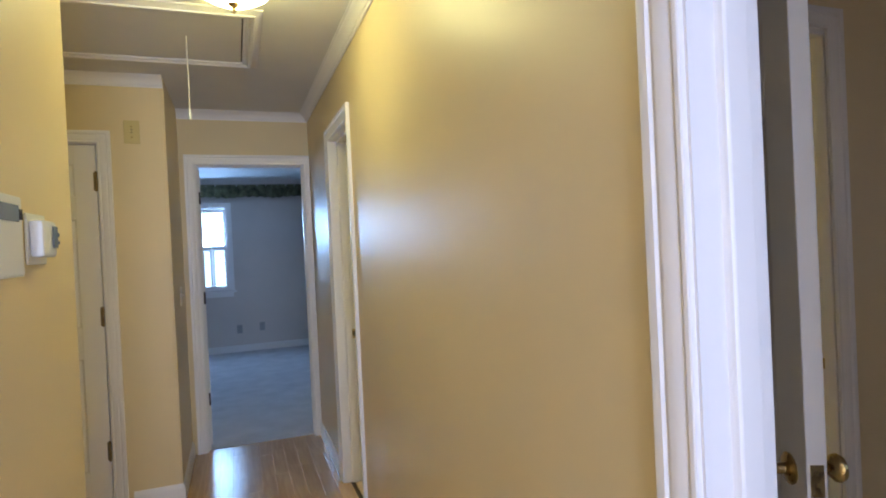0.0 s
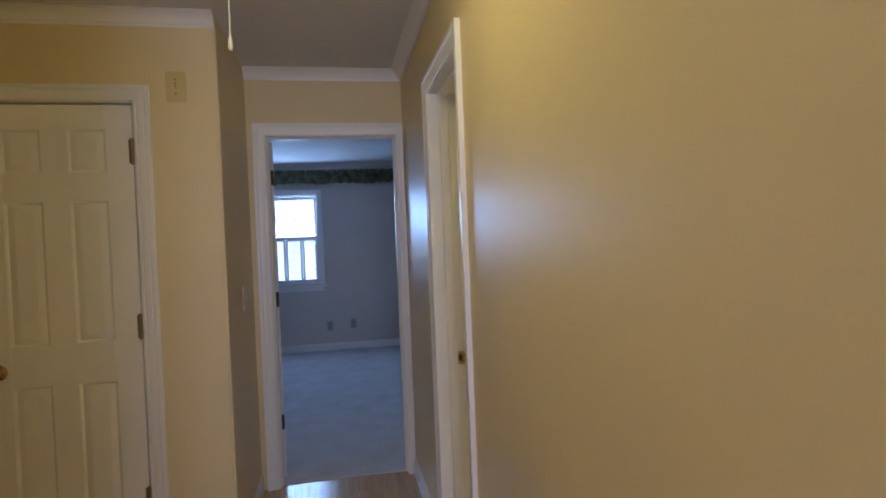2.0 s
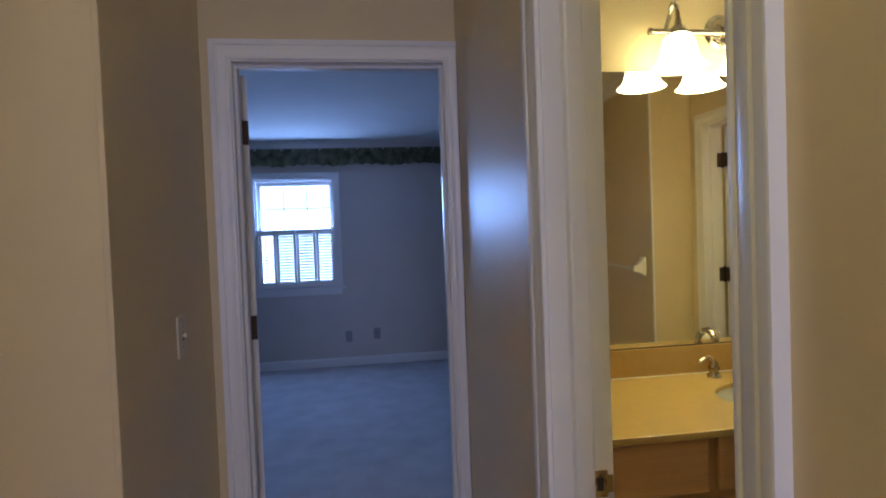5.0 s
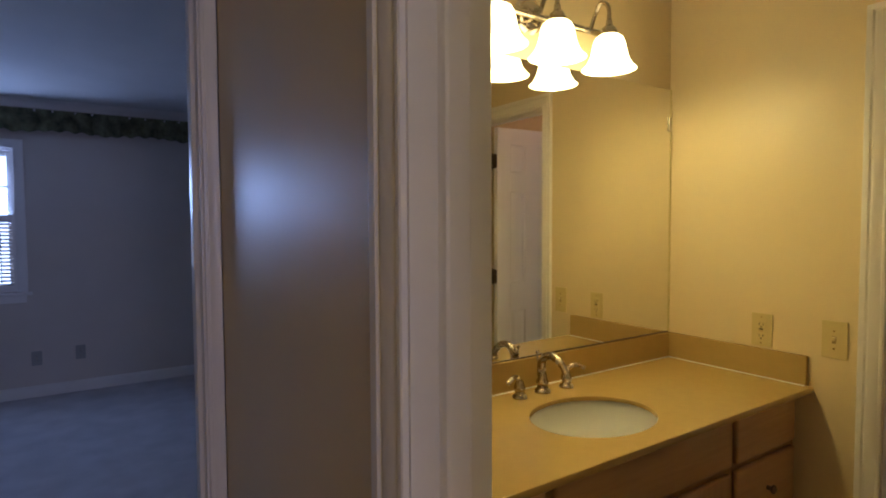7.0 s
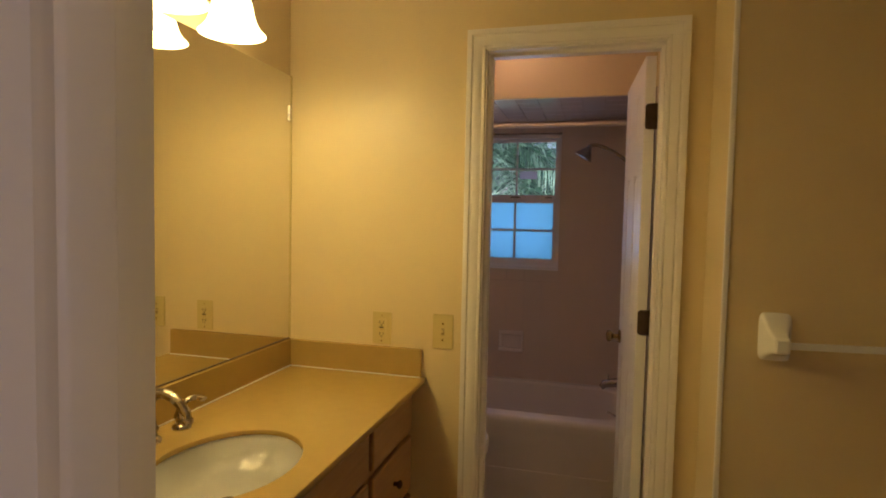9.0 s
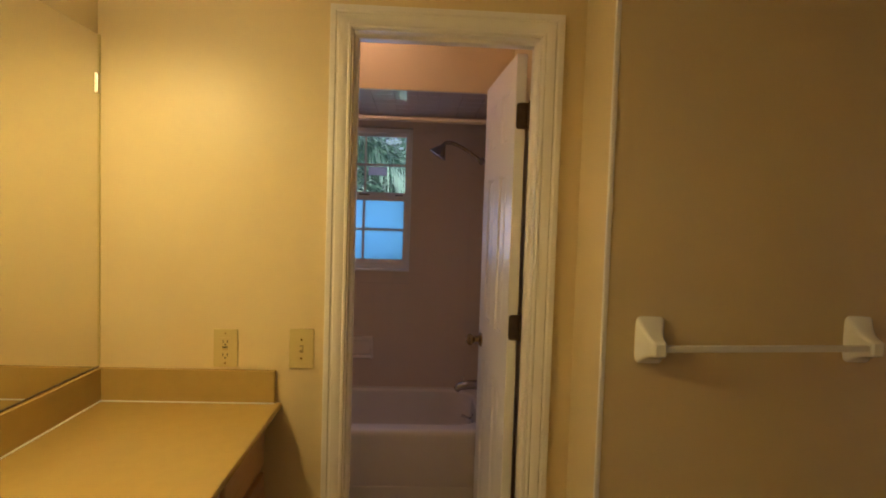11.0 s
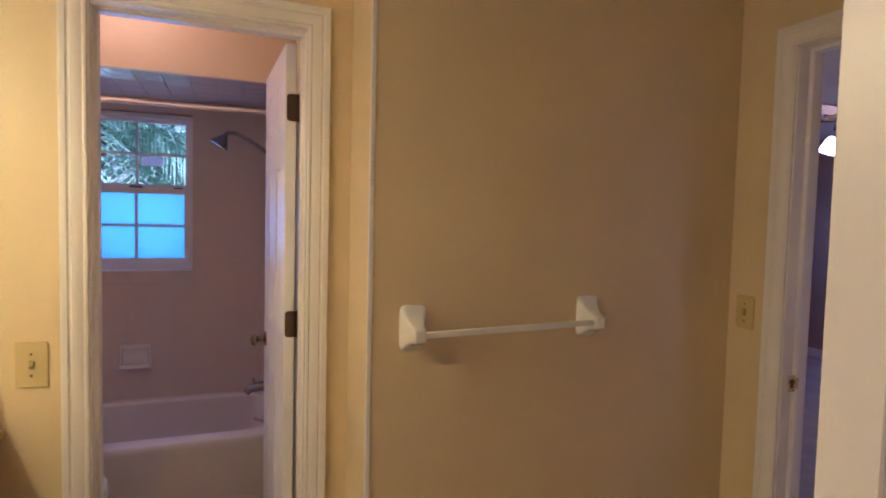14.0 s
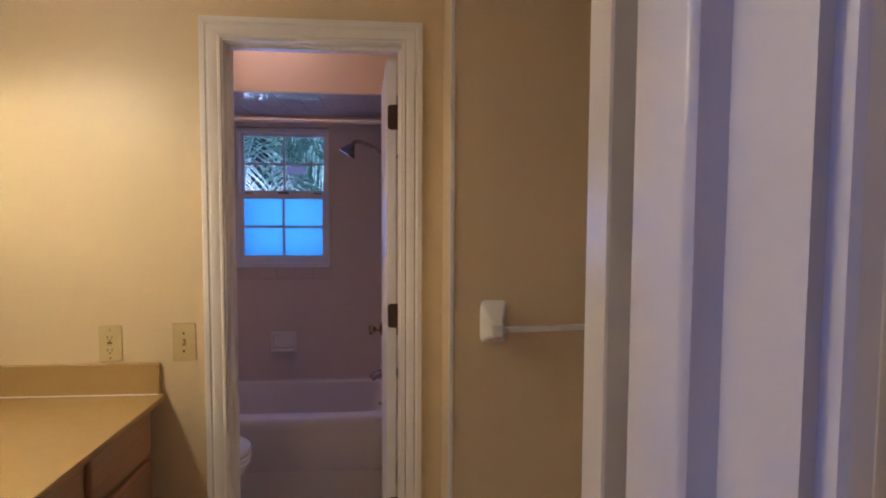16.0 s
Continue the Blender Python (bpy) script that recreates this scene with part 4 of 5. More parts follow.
for sx in (-1, 1):
    hd = part("handle", lathe([(0.024, 0.0), (0.025, 0.004), (0.022, 0.010), (0.016, 0.014), (0.015, 0.022), (0.019, 0.028), (0.019, 0.038), (0.014, 0.050), (0.011, 0.060), (0.0, 0.064)], 22), NICKEL, f, "nickel lever handle", pose(0.108 * sx, -0.006, 0))
    lv = smooth_curve([(0, 0, 0.05), (0.012 * sx, -0.004, 0.070), (0.035 * sx, -0.012, 0.076), (0.062 * sx, -0.020, 0.066), (0.070 * sx, -0.022, 0.062)], 6)
    part("lever", tube(lv, [0.009, 0.009] + [0.0075] * (len(lv) - 4) + [0.006, 0.004], 12), NICKEL, hd)

mir = thing("mirror", pose(0, 0, 0), "large frameless wall mirror above the vanity", "mirror")
part("glass", boxes((BX0 + 0.01, BX1 - 0.008, BY1 - 0.0065, BY1 - 0.0005, CT + 0.106, 1.975)), MIRROR, mir, soft=False)
part("edge_channel", boxes((BX1 - 0.0075, BX1 - 0.0003, BY1 - 0.009, BY1 - 0.0005, CT + 0.106, 1.977)), ALMOND, mir, "thin tan edge strip")
part("edge_channel", boxes((BX0 + 0.01, BX1 - 0.0075, BY1 - 0.009, BY1 - 0.0005, CT + 0.1045, CT + 0.1085)), BRONZE, mir, "thin dark bottom channel")
part("clip", boxes((BX1 - 0.022, BX1 - 0.002, BY1 - 0.011, BY1 - 0.0068, 1.80, 1.86), bevel=0.001), CHROME, mir, "clear mirror clip")

# vanity light with three bells
vl = thing("vanity_light", pose(0.995, BY1, 2.170), "brushed nickel three-bell vanity light, lit, above the mirror", "wall light")
part("back_plate", lathe([(0.062, 0.0), (0.064, 0.006), (0.056, 0.011), (0.050, 0.013), (0.046, 0.020), (0.02, 0.026), (0.0, 0.027)], 32, "Y"), NICKEL, vl, "ornate round nickel back plate", pose(0, 0, -0.045))
part("bar", tube([(-0.31, -0.055, -0.065), (0.31, -0.055, -0.065)], 0.011, 14), NICKEL, vl)
part("bar_stem", tube([(0, -0.02, -0.045), (0, -0.055, -0.065)], 0.012, 12), NICKEL, vl)
for x in (-0.31, 0.31):
    part("finial", lathe([(0.0, -0.018), (0.010, -0.014), (0.014, -0.004), (0.011, 0.004), (0.0, 0.007)], 14, "X"), NICKEL, vl, "", pose(x, -0.055, -0.065, 0, 0, 0 if x > 0 else 180))
bell = [(r * 0.94, z * 0.72) for r, z in [(0.022, 0.165), (0.034, 0.162), (0.048, 0.150), (0.056, 0.130), (0.061, 0.100), (0.066, 0.070), (0.074, 0.040), (0.086, 0.016), (0.097, 0.004), (0.099, 0.0), (0.096, 0.001), (0.084, 0.014), (0.072, 0.040), (0.064, 0.070), (0.058, 0.100), (0.052, 0.128), (0.044, 0.146), (0.022, 0.158)]]
for x in (-0.25, 0.0, 0.25):
    aa = smooth_curve([(x, -0.055, -0.065), (x + 0.012, -0.065, -0.015), (x + 0.004, -0.10, 0.020), (x, -0.135, -0.005), (x, -0.140, -0.050)], 6)
    arm = part("arm", tube(aa, 0.0075, 10), NICKEL, vl)
    part("fitter", lathe([(0.026, -0.012), (0.028, 0.0), (0.024, 0.012), (0.012, 0.022), (0.010, 0.04), (0.0, 0.042)], 20), NICKEL, arm, "", pose(x, -0.140, -0.092))
    part("shade", lathe(bell, 32), SHADE, vl, "glowing bell-shaped frosted glass shade", pose(x, -0.140, -0.22))
    bulb("vanity_bulb", (0.995 + x, BY1 - 0.140, 1.966), 3.2, WARM, 0.035)

# towel rail
tr = thing("towel_rail", pose(TOWEL_X, 0, 1.134, 0, 0, -90), "white ceramic towel rail on the projecting wall", "towel rail")
for xx, up_ in ((1.716, 0.0), (2.314, 0.014)):
    bm = bmesh.new()
    secs = [(0.0, 0.040, 0.066, 0.0), (0.006, 0.040, 0.066, 0.0), (0.009, 0.038, 0.063, -0.001), (0.016, 0.034, 0.054, -0.004), (0.026, 0.0295, 0.043, -0.007), (0.038, 0.0255, 0.0335, -0.010), (0.052, 0.0225, 0.0270, -0.012), (0.066, 0.0210, 0.0235, -0.0125), (0.074, 0.0190, 0.0210, -0.0125), (0.079, 0.0130, 0.0150, -0.0125)]
    rings = []
    for dd, hw, hh, dz in secs:
        rg = []
        for i in range(24):
            a = 2 * math.pi * i / 24
            c_, s_ = math.cos(a), math.sin(a)
            e = 0.32 + 2.2 * max(dd - 0.02, 0)
            rg.append(bm.verts.new((xx + hw * math.copysign(abs(c_) ** e, c_), -dd, up_ + dz + hh * math.copysign(abs(s_) ** e, s_))))
        rings.append(rg)
    for a, b in zip(rings, rings[1:]):
        for i in range(24):
            bm.faces.new((a[i], a[(i + 1) % 24], b[(i + 1) % 24], b[i]))
    bm.faces.new(rings[0])
    bm.faces.new(rings[-1])
    part("post", bm, PORCELAIN, tr, "white ceramic flared post")
bm = boxes((1.716, 2.314, -0.0705, -0.0535, -0.021, -0.004), bevel=0.003)
for v_ in bm.verts:
    v_.co.z += 0.014 * (v_.co.x - 1.716) / 0.598
part("bar", bm, WHITE_PLASTIC, tr, "square white bar")

# ---- tub room ----
def rounded(x0, x1, y0, y1, z, r, n=12):
    pts = []
    for cx, cy, a0 in ((x1 - r, y1 - r, 0), (x0 + r, y1 - r, 90), (x0 + r, y0 + r, 180), (x1 - r, y0 + r, 270)):
        for i in range(n):
            a = radians(a0 + 90 * i / (n - 1))
            pts.append((cx + r * math.cos(a), cy + r * math.sin(a), z))
    return pts


tb = thing("bathtub", pose(0, 0, 0), "bone enamelled alcove bathtub under the window", "bathtub")
bm = bmesh.new()
X0, X1, Y0, Y1 = TUB_X, TX1 - 0.002, TY0 + 0.002, TY1 - 0.002
rs = [rounded(X0 + 0.010, X1, Y0, Y1, 0.0, 0.004), rounded(X0 + 0.006, X1, Y0, Y1, 0.36, 0.004), rounded(X0 + 0.002, X1, Y0, Y1, 0.41, 0.008), rounded(X0, X1, Y0, Y1, TUB_TOP - 0.030, 0.012), rounded(X0 + 0.003, X1 - 0.001, Y0 + 0.001, Y1 - 0.001, TUB_TOP - 0.014, 0.014), rounded(X0 + 0.010, X1 - 0.002, Y0 + 0.002, Y1 - 0.002, TUB_TOP - 0.005, 0.016), rounded(X0 + 0.022, X1 - 0.006, Y0 + 0.006, Y1 - 0.006, TUB_TOP, 0.02),
      rounded(X0 + 0.075, X1 - 0.045, Y0 + 0.07, Y1 - 0.09, TUB_TOP, 0.14), rounded(X0 + 0.088, X1 - 0.056, Y0 + 0.082, Y1 - 0.105, TUB_TOP - 0.012, 0.135), rounded(X0 + 0.115, X1 - 0.08, Y0 + 0.11, Y1 - 0.22, 0.18, 0.13), rounded(X0 + 0.16, X1 - 0.12, Y0 + 0.16, Y1 - 0.32, 0.11, 0.11)]
rings = [[bm.verts.new(p) for p in r] for r in rs]
n_ = len(rings[0])
for a, b in zip(rings, rings[1:]):
    for i in range(n_):
        bm.faces.new((a[i], a[(i + 1) % n_], b[(i + 1) % n_], b[i]))
bm.faces.new(rings[-1])
part("shell", bm, TUB_ENAMEL, tb)
part("apron_panel", boxes((TUB_X + 0.0045, TUB_X + 0.0125, TY0 + 0.10, TY1 - 0.10, 0.03, 0.20), bevel=0.003), TUB_ENAMEL, tb)
part("overflow_plate", lathe([(0.035, 0.0), (0.035, 0.006), (0.028, 0.010), (0.0, 0.011)], 22, "Y"), CHROME, tb, "chrome overflow plate with a lever", pose(2.91, TY0 + 0.098, 0.405, 0, 0, 180))
part("overflow_lever", tube([(2.91, TY0 + 0.105, 0.405), (2.91, TY0 + 0.155, 0.425)], [0.006, 0.009], 10), CHROME, tb)

sp = thing("tub_spout", pose(2.91, TY0, 0.590), "chrome tub spout on the tiled end wall", "tub spout")
part("body", tube([(0, 0.004, 0), (0, 0.05, 0), (0, 0.125, -0.002), (0, 0.172, -0.012), (0, 0.190, -0.032)], [0.030, 0.027, 0.024, 0.021, 0.016], 20), SHADED_CHROME, sp)
part("diverter", lathe([(0.005, 0), (0.005, 0.02), (0.008, 0.022), (0.008, 0.03), (0, 0.032)], 10), CHROME, sp, "", pose(0, 0.155, 0.012))
vv = thing("shower_valve", pose(2.91, TY0, 0.828), "chrome shower valve with a round trim plate", "shower valve")
part("trim_plate", lathe([(0.075, 0.0), (0.075, 0.006), (0.06, 0.012), (0.03, 0.014), (0.028, 0.066), (0.0, 0.068)], 28, "Y"), CHROME, vv, "", pose(0, 0.0035, 0, 0, 0, 180))
part("handle", tube([(0, 0.066, 0), (0, 0.105, 0), (0.0, 0.148, 0.0)], [0.020, 0.024, 0.017], 16), CHROME, vv)
shw = thing("wall_shower", pose(2.95, TY0, 1.775), "chrome shower with a flared head on a curved arm", "shower")
part("flange", lathe([(0.032, 0.0), (0.030, 0.006), (0.012, 0.012)], 20, "Y"), SHADED_CHROME, shw, "", pose(0, 0.0035, 0, 0, 0, 180))
arc = smooth_curve([(0, 0.005, 0.008), (0.0, 0.045, -0.002), (0.0, 0.085, -0.018), (0.0, 0.125, 0.006), (0.0, 0.19, 0.048), (0.0, 0.25, 0.072), (0.0, 0.285, 0.070), (0.0, 0.294, 0.056)], 8)
part("arm", tube(arc, 0.0095, 12), SHADED_CHROME, shw)
part("joint", lathe([(0.013, -0.020), (0.019, -0.015), (0.019, 0.006), (0.013, 0.012)], 6, "Y"), SHADED_CHROME, shw, "", pose(0, 0.088, -0.014, -35, 0, 0))
part("head", lathe([(0.012, 0.014), (0.016, 0.008), (0.017, 0.0), (0.024, -0.008), (0.044, -0.038), (0.056, -0.056), (0.058, -0.063), (0.053, -0.066), (0.0, -0.066)], 28), SHADED_CHROME, shw, "", pose(0.0, 0.296, 0.052, 32, 0, 0) @ Matrix.Scale(0.86, 4))

sd = thing("soap_dish", pose(TX1 - 0.008, -0.762, 0.700, 0, 0, -90), "bone ceramic soap dish set in the tiles", "soap dish")
part("frame", boxes((-0.076, 0.076, -0.020, 0, 0.038, 0.066), (-0.076, 0.076, -0.020, 0, -0.066, -0.040), (-0.076, -0.060, -0.018, 0, -0.046, 0.044), (0.060, 0.076, -0.018, 0, -0.046, 0.044), bevel=0.007), TUB_ENAMEL, sd)
part("tray", boxes((-0.072, 0.072, -0.048, -0.010, -0.058, -0.036), bevel=0.009), TUB_ENAMEL, sd)
part("back", boxes((-0.062, 0.062, -0.006, -0.001, -0.044, 0.042), bevel=0.002), TUB_ENAMEL, sd)
rod = thing("shower_rod", pose(2.62, 0, 1.902), "ivory shower curtain rod across the tub alcove", "shower rod")
part("rod", tube([(0, TY0 + 0.004, 0), (0, -0.85, 0)], 0.0095, 16), IVORY, rod)
part("sleeve", tube([(0, -0.86, 0), (0, TY1 - 0.004, 0)], 0.0112, 16), IVORY, rod)
part("flange", lathe([(0.028, 0), (0.028, 0.006), (0.016, 0.014)], 18, "Y"), IVORY, rod, "", pose(0, TY0 + 0.003, 0, 0, 0, 180))

tc_ = thing("ceiling_light", pose(2.25, -0.80, H), "small lit frosted ceiling light in the tub room", "ceiling light")
part("canopy", lathe([(0.11, 0.0), (0.112, -0.012), (0.10, -0.02)], 28), WHITE_PLASTIC, tc_)
part("dome", lathe([(0.10, -0.018), (0.098, -0.04), (0.08, -0.065), (0.045, -0.08), (0.0, -0.085)], 28), SHADE_TUB, tc_, "glowing frosted glass bowl")

tl = thing("toilet", pose(2.25, TY1, 0.012) @ Matrix.Diagonal((1, 0.955, 1, 1)), "white porcelain toilet with a closed lid", "toilet")
part("tank", boxes((-0.22, 0.22, -0.20, -0.015, 0.39, 0.74), bevel=0.02), PORCELAIN, tl)
part("tank_lid", boxes((-0.23, 0.23, -0.21, -0.008, 0.741, 0.775), bevel=0.010), PORCELAIN, tl)
part("flush_lever", tube([(-0.15, -0.20, 0.67), (-0.15, -0.222, 0.67), (-0.09, -0.226, 0.663)], 0.006, 8), CHROME, tl)


def oval(cx, cy, a, b, z, n=36):
    return [(cx + a * math.cos(2 * math.pi * i / n), cy + b * math.sin(2 * math.pi * i / n) * (1.0 if math.sin(2 * math.pi * i / n) < 0 else 0.8), z) for i in range(n)]


def lofted(rings_of):
    bm = bmesh.new()
    rr = [[bm.verts.new(p) for p in r] for r in rings_of]
    n = len(rr[0])
    for a, b in zip(rr, rr[1:]):
        for i in range(n):
            bm.faces.new((a[i], a[(i + 1) % n], b[(i + 1) % n], b[i]))
    bm.faces.new(rr[0][::-1])
    bm.faces.new(rr[-1])
    return bm


part("bowl", lofted([oval(0, -0.40, 0.11, 0.24, 0.0), oval(0, -0.40, 0.105, 0.235, 0.06), oval(0, -0.41, 0.10, 0.21, 0.16), oval(0, -0.44, 0.14, 0.25, 0.27), oval(0, -0.47, 0.175, 0.285, 0.36), oval(0, -0.475, 0.182, 0.292, 0.395), oval(0, -0.475, 0.175, 0.285, 0.405)]), PORCELAIN, tl)
part("seat", lofted([oval(0, -0.475, 0.180, 0.290, 0.409), oval(0, -0.475, 0.186, 0.296, 0.416), oval(0, -0.475, 0.184, 0.294, 0.428), oval(0, -0.475, 0.178, 0.288, 0.430)]), PORCELAIN, tl)
part("lid", lofted([oval(0, -0.475, 0.176, 0.286, 0.434), oval(0, -0.475, 0.185, 0.295, 0.440), oval(0, -0.475, 0.182, 0.292, 0.455), oval(0, -0.475, 0.14, 0.24, 0.463)]), PORCELAIN, tl)

# tub room window
w = thing("window_tub_room", pose(TX1, -0.759, -0.028, 0, 0, -90), "white sash window, frosted lower panes, in tiled reveal", "window", kind="structure")
part("window_frame", boxes((-0.2705, -0.252, 0.03, 0.10, 1.182, 1.99), (0.252, 0.2705, 0.03, 0.10, 1.182, 1.99), (-0.252, 0.252, 0.03, 0.10, 1.966, 1.99), (-0.252, 0.252, 0.03, 0.10, 1.182, 1.210), bevel=0.002), TRIM, w)
part("window_sill", boxes((-0.2715, 0.2715, -0.008, 0.05, 1.170, 1.1815), bevel=0.002), TRIM, w)
up = part("upper_sash", boxes((-0.252, -0.234, 0.07, 0.092, 1.59, 1.966), (0.234, 0.252, 0.07, 0.092, 1.59, 1.966), (-0.234, 0.234, 0.07, 0.092, 1.948, 1.966), (-0.234, 0.234, 0.07, 0.092, 1.59, 1.625), bevel=0.002), TRIM, w)
for x0, x1 in ((-0.236, -0.005), (0.005, 0.236)):
    for z0, z1 in ((1.622, 1.778), (1.79, 1.950)):
        part("pane", boxes((x0, x1, 0.080, 0.083, z0, z1)), PANE, up, soft=False).visible_shadow = False
part("muntin", boxes((-0.0055, 0.0055, 0.074, 0.089, 1.624, 1.949)), TRIM, up)
part("muntin", boxes((-0.235, 0.235, 0.0745, 0.0885, 1.778, 1.790)), TRIM, up)
part("label", boxes((0.018, 0.125, 0.0788, 0.0798, 1.724, 1.772)), STICKER, up, "pale paper label on the glass")
lo = part("lower_sash", boxes((-0.252, -0.230, 0.035, 0.065, 1.210, 1.605), (0.230, 0.252, 0.035, 0.065, 1.210, 1.605), (-0.230, 0.230, 0.035, 0.065, 1.210, 1.236), (-0.230, 0.230, 0.035, 0.065, 1.575, 1.605), bevel=0.002), TRIM, w)
for x0, x1 in ((-0.232, -0.006), (0.006, 0.232)):
    for z0, z1 in ((1.234, 1.402), (1.414, 1.577)):
        part("pane", boxes((x0, x1, 0.048, 0.052, z0, z1)), FROST, lo, soft=False).visible_shadow = False
part("muntin", boxes((-0.0065, 0.0065, 0.040, 0.060, 1.235, 1.576)), TRIM, lo)
part("muntin", boxes((-0.231, 0.231, 0.0405, 0.0595, 1.402, 1.414)), TRIM, lo)
part("sash_lock", boxes((-0.03, 0.03, 0.030, 0.05, 1.605, 1.614), bevel=0.002), BRONZE, lo, "dark sash lock")
for x in (-0.20, 0.20):
    part("tilt_latch", boxes((x - 0.022, x + 0.022, 0.033, 0.05, 1.605, 1.611), bevel=0.001), DARK, lo)

# ---- second bedroom ----
fn = thing("ceiling_fan", pose(2.55, -5.12, H), "dark bronze ceiling fan with a cluster of lit bell shades", "ceiling fan")
part("canopy", lathe([(0.105, 0.0), (0.104, -0.012), (0.080, -0.030), (0.062, -0.058), (0.050, -0.072), (0.016, -0.078)], 32), BRONZE, fn)
part("downrod", lathe([(0.013, -0.06), (0.013, -0.16)], 14), BRONZE, fn)
part("motor", lathe([(0.02, -0.140), (0.06, -0.143), (0.13, -0.155), (0.178, -0.172), (0.192, -0.200), (0.190, -0.232), (0.150, -0.256), (0.07, -0.268), (0.0, -0.272)], 36), BRONZE, fn)
for i in range(5):
    a = 72 * i + 20
    irn = part("blade_iron", boxes((0.10, 0.24, -0.022, 0.022, -0.258, -0.250), bevel=0.002), BRASS, fn, "ornate bronze blade bracket", pose(0, 0, 0, 0, 0, a))
    part("blade", boxes((0.20, 0.66, -0.062, 0.062, -0.246, -0.240), bevel=0.002), BRONZE, irn, "dark stained fan blade", pose(0, 0, 0, 10, 0, 0))
for i in range(18):
    a = 20 * i
    part("scroll", tube(smooth_curve([(0.158, -0.016, -0.246), (0.182, -0.006, -0.236), (0.176, 0.010, -0.240), (0.152, 0.014, -0.252)], 4), 0.0035, 6), BRASS, fn, "bright bronze scroll ornament", pose(0, 0, 0, 0, 0, a))
part("light_hub", lathe([(0.05, -0.27), (0.085, -0.285), (0.095, -0.305), (0.06, -0.335), (0.03, -0.36), (0.012, -0.47), (0.006, -0.50), (0.0, -0.502)], 24), BRONZE, fn)
fb = [(r * 0.74, z * 0.92) for r, z in bell]
for i in range(5):
    a = 72 * i + 118
    part("shade", lathe(fb, 24), SHADE_FAN, fn, "lit frosted bell shade", pose(0.165 * math.cos(radians(a)), 0.165 * math.sin(radians(a)), -0.475) @ pose(0, 0, 0, 0, 0, a) @ pose(0, 0, 0, 0, -20, 0))
    part("light_arm", tube([(0.05 * math.cos(radians(a)), 0.05 * math.sin(radians(a)), -0.295), (0.115 * math.cos(radians(a)), 0.115 * math.sin(radians(a)), -0.325)], 0.010, 10), BRONZE, fn)

w = thing("window_far_bedroom", pose(SX1, -6.4, 0, 0, 0, -90), "plain white sash window", "window", kind="structure")
part("casing", frame_sweep(-0.49, 0.49, 2.02, wc, 0.86, True), TRIM, w)
part("sash", boxes((-0.5, -0.46, 0.06, 0.1, 0.86, 2.02), (0.46, 0.5, 0.06, 0.1, 0.86, 2.02), (-0.46, 0.46, 0.06, 0.1, 1.42, 1.46), bevel=0.002), TRIM, w)
part("pane", boxes((-0.46, 0.46, 0.078, 0.081, 0.86, 2.02)), PANE, w, soft=False).visible_shadow = False

# ---- palms outside the tub room window ----
def frond(bm, base, yaw, pitch, length, droop):
    n = 40
    p, way = Vector(base), Vector((math.cos(yaw) * math.cos(pitch), math.sin(yaw) * math.cos(pitch), math.sin(pitch)))
    pts = [p.copy()]
    for i in range(n):
        way = (way + Vector((0, 0, -droop / n))).normalized()
        p = p + way * (length / n)
        pts.append(p.copy())
    for i in range(3, n):
        w_ = (pts[i] - pts[i - 1]).normalized()
        side = w_.cross(Vector((0, 0, 1))).normalized()
        f_ = i / n
        ln = length * 0.34 * (math.sin(math.pi * min(f_ * 0.95 + 0.08, 1)) ** 0.6) * random.uniform(0.8, 1.1)
        for s in (-1, 1):
            d_ = (side * s * 0.8 + w_ * 0.65 + Vector((0, 0, random.uniform(-0.45, 0.25)))).normalized()
            e_ = w_ * random.uniform(0.009, 0.013)
            a = pts[i]
            mid = a + d_ * ln * 0.5
            tip = a + d_ * ln + Vector((0, 0, -0.22 * ln))
            vs = [bm.verts.new(v) for v in (a - e_ * 0.5, a + e_ * 0.5, mid + e_, mid - e_, tip)]
            bm.faces.new((vs[0], vs[1], vs[2], vs[3]))
            bm.faces.new((vs[3], vs[2], vs[4]))
    tube(pts[::3], [0.010 * (1 - 0.8 * i / 14) for i in range(len(pts[::3]))], 5, bm)


def palm(x, y, hgt, n, seed):
    random.seed(seed)
    t_ = thing("palm_tree", pose(x, y, -0.3), "feathery green palm beyond the tub room window", "palm tree", "palms outside")
    part("trunk", tube([(0, 0, 0), (0.02, 0.01, hgt * 0.5), (0, 0, hgt + 0.3)], [0.13, 0.10, 0.085], 14), BARK, t_)
    bm = bmesh.new()
    for i in range(n):
        frond(bm, (0, 0, hgt + 0.25), i * 2.399 + random.uniform(-0.2, 0.2), random.uniform(-0.35, 1.25), random.uniform(1.1, 1.7), random.uniform(1.1, 2.0))
    part("crown", bm, LEAF, t_)


palm(5.2, -0.2, 2.3, 44, 1)
palm(5.7, -1.25, 1.5, 44, 2)
palm(7.0, 0.9, 2.7, 34, 3)
palm(7.4, -0.6, 1.9, 36, 4)
palm(7.2, -2.4, 2.6, 34, 5)

# ---- pieces of floors and tiled walls ----
random.seed(11)
PW = 0.0825
plank_meshes = {ln: mesh_of("plank", boxes((0.0003, PW - 0.0003, 0.0003, ln - 0.0003, -0.014, 0.0), bevel=0.0004), OAK_FLOOR, False) for ln in (0.45, 0.6, 0.75, 0.9)}


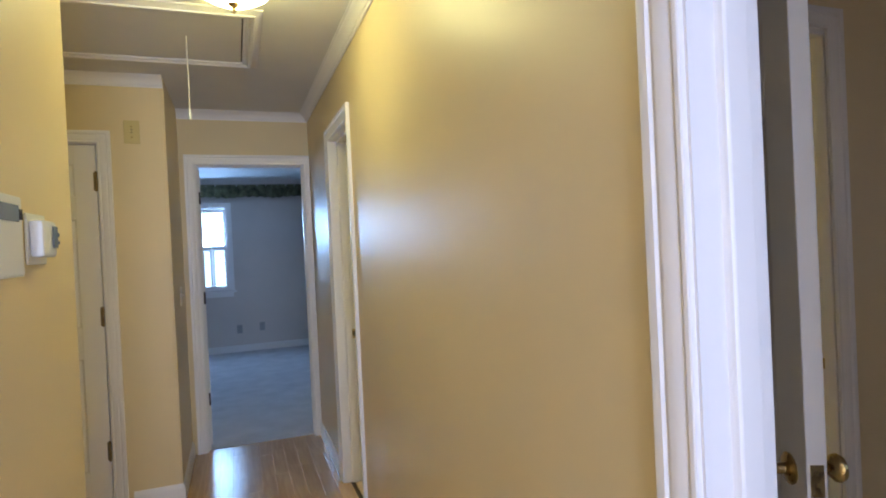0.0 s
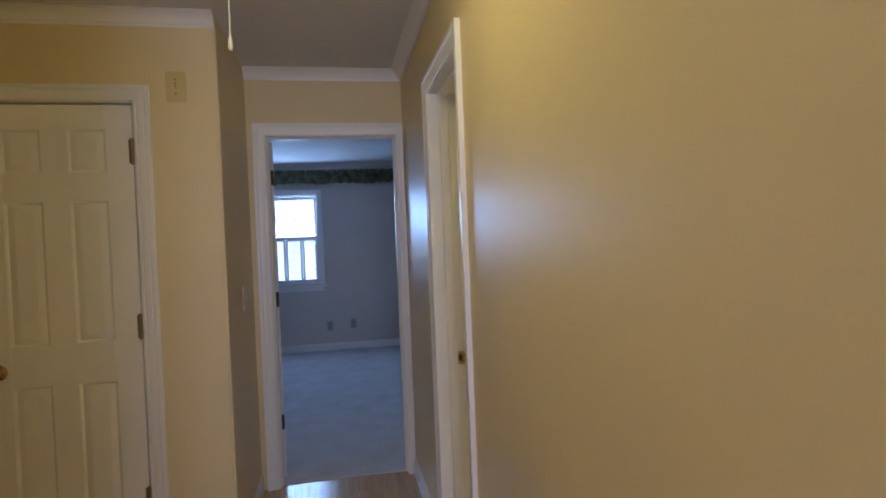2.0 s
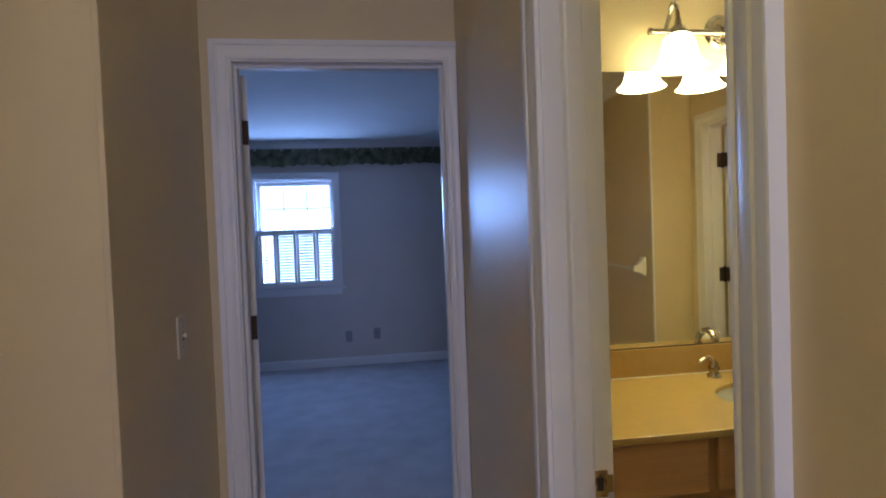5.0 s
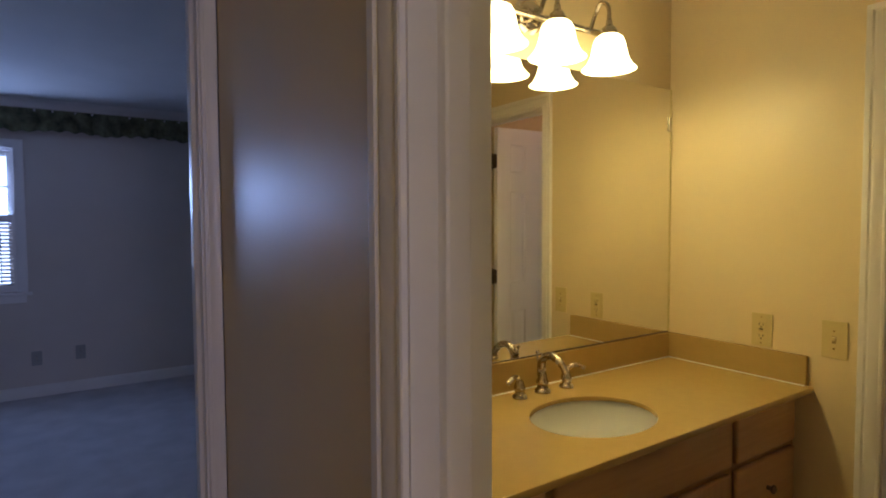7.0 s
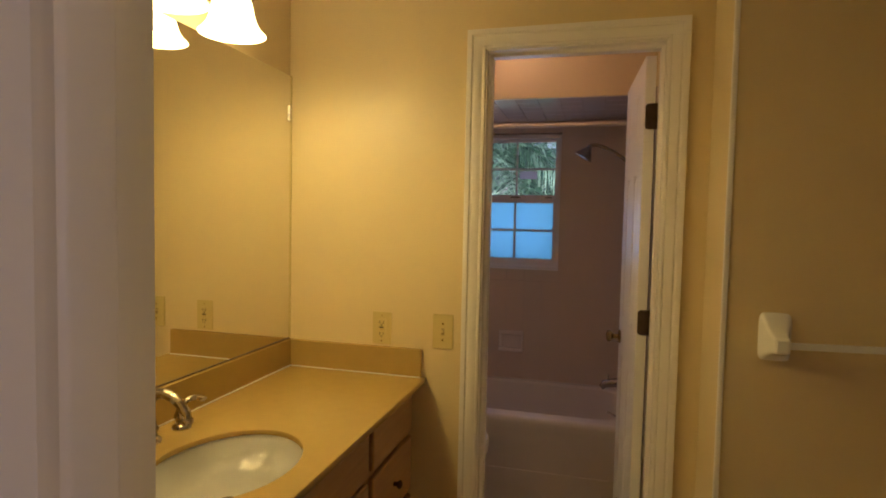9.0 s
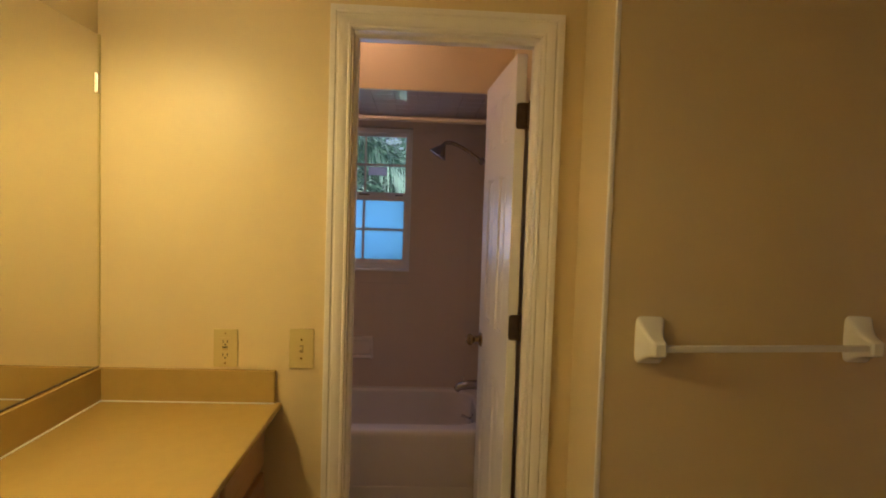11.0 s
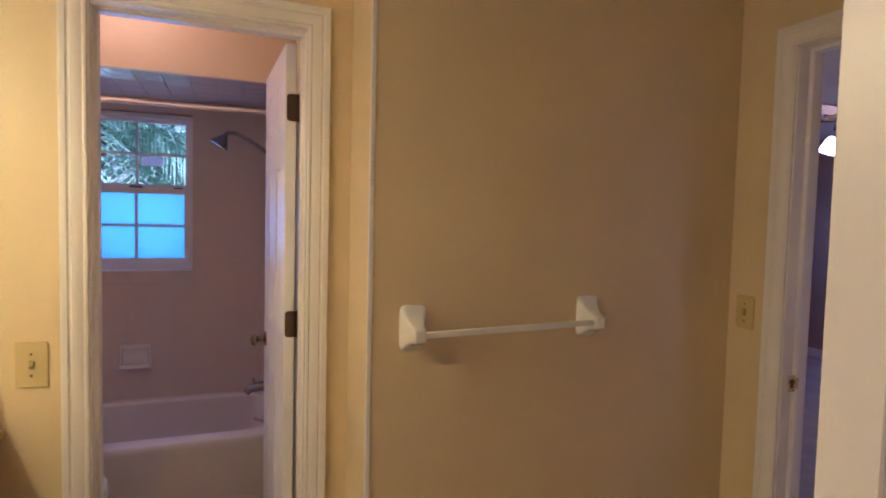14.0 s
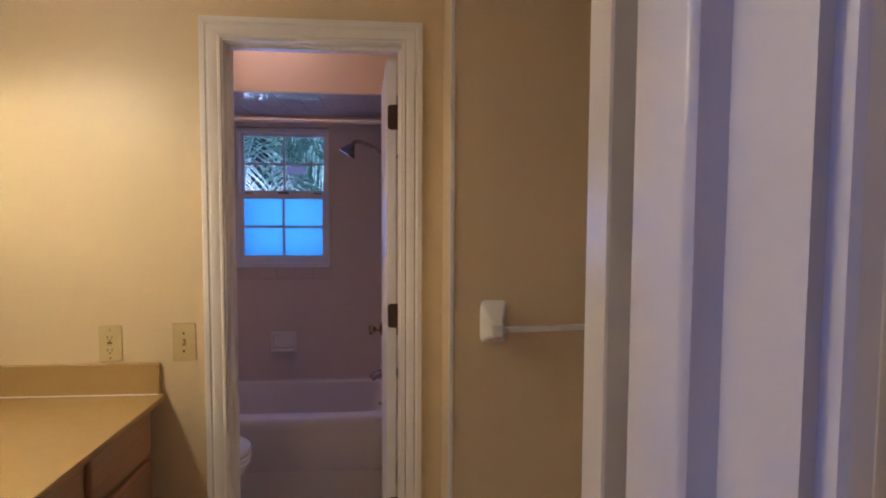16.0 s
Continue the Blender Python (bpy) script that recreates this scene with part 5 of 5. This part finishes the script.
def planks(x0, x1, y0, y1):
    nx = int((x1 - x0) / PW + 0.5)
    for i in range(nx):
        y = y0 - random.uniform(0, 0.4)
        while y < y1:
            ln = random.choice((0.45, 0.6, 0.75, 0.9))
            a, b = max(y, y0), min(y + ln, y1)
            y += ln
            if b - a < 0.03:
                continue
            ob = new("plank", plank_meshes[ln] if b - a > ln - 1e-6 else mesh_of("plank", boxes((0.0003, PW - 0.0003, 0.0003, b - a - 0.0003, -0.014, 0.0), bevel=0.0004), OAK_FLOOR, False))
            ob.parent, ob.location = floor_hall, (x0 + i * PW, a, 0)


planks(HALL_L, 0.05, -4.4, 0.045)
planks(HALL_L - PW * 4, HALL_L, ALC_Y0, ALC_Y1)
single("floor_hall_rest", boxes((ALC_X, HALL_L - PW * 4, ALC_Y0, ALC_Y1, -0.011, -0.001), (HALL_L, 0.05, -6.0, -4.4, -0.011, -0.001)), OAK_FLOOR, "oak strip hall floor", "floor", kind="structure", soft=False)

TS = 0.108
tile_mesh = mesh_of("tile", boxes((0.0001, TS - 0.0001, -0.006, 0.0, 0.0001, TS - 0.0001), bevel=0.0003), TILE, False)
wt, ws = bpy.data.objects["wall_tub_outer"], bpy.data.objects["wall_tub_south"]
for i in range(14):
    for k in range(15):
        y1, z0 = TY1 - i * TS, 0.425 + k * TS
        z1 = z0 + TS
        if y1 - TS < TY0 - 0.09:
            continue
        if y1 > -1.025 and y1 - TS < -0.493 and z1 > 1.155 and z0 < 1.96:
            a0, a1 = (max(y1 - TS, -0.487), y1) if y1 > -0.487 + 0.02 else (y1 - TS, min(y1, -1.031))
            if a1 - a0 > 0.015 and not (a0 > -1.026 and a1 < -0.492):
                ob = new("tile", mesh_of("tile", boxes((0.001, a1 - a0 - 0.001, -0.006, 0.0, 0.0006, TS - 0.0006), bevel=0.0007), TILE, False))
                ob.parent, ob.matrix_basis = wt, pose(TX1, a1, z0, 0, 0, -90)
            elif z0 < 1.147 - 0.02:
                ob = new("tile", mesh_of("tile", boxes((0.001, TS - 0.001, -0.006, 0.0, 0.001, 1.145 - z0 - 0.001), bevel=0.0012), TILE, False))
                ob.parent, ob.matrix_basis = wt, pose(TX1, y1, z0, 0, 0, -90)
            continue
        ob = new("tile", tile_mesh)
        ob.parent, ob.matrix_basis = wt, pose(TX1, y1, z0, 0, 0, -90)
for i in range(7):
    for k in range(15):
        x1 = TX1 - 0.006 - i * TS
        ob = new("tile", tile_mesh)
        ob.parent, ob.matrix_basis = ws, pose(x1, TY0, 0.425 + k * TS, 0, 0, 180)
bm = boxes((TUB_X + 0.026, TX1 - 0.001, TY0 + 0.001, TY1 - 0.001, 2.037, 2.10))
for i in range(7):
    for k in range(14):
        xa, ya = TX1 - 0.008 - i * TS, TY1 - 0.004 - k * TS
        if xa - TS < TUB_X - 0.01 or ya - TS < TY0 - 0.02:
            continue
        seen = len(bm.verts)
        box(bm, xa - TS + 0.001, xa - 0.001, ya - TS + 0.001, ya - 0.001, 2.030, 2.038, 0.0008, 1)
        tx, ty = random.uniform(-0.009, 0.009), random.uniform(-0.009, 0.009)
        bm.verts.ensure_lookup_table()
        for v_ in bm.verts[seen:]:
            v_.co.z += tx * (v_.co.x - xa + TS / 2) + ty * (v_.co.y - ya + TS / 2)
single("ceiling_tub_alcove", bm, TILE_GLOSS, "glossy tiled ceiling above the tub", "ceiling", kind="structure", soft=False)
FT = 0.2
ft_mesh = mesh_of("tile", boxes((0.002, FT - 0.002, 0.002, FT - 0.002, -0.006, 0.002), bevel=0.0015), FLOOR_TILE, False)
for x0, x1, y0, y1, owner in ((TX0 + 0.0, TUB_X, TY0, TY1, floor_tub), (BX0 + 0.02, BX1, -1.6, -0.55, floor_bath)):
    for i in range(int((x1 - x0) / FT)):
        for k in range(int((y1 - y0) / FT)):
            ob = new("tile", ft_mesh)
            ob.parent, ob.location = owner, (x0 + i * FT, y0 + k * FT, 0)
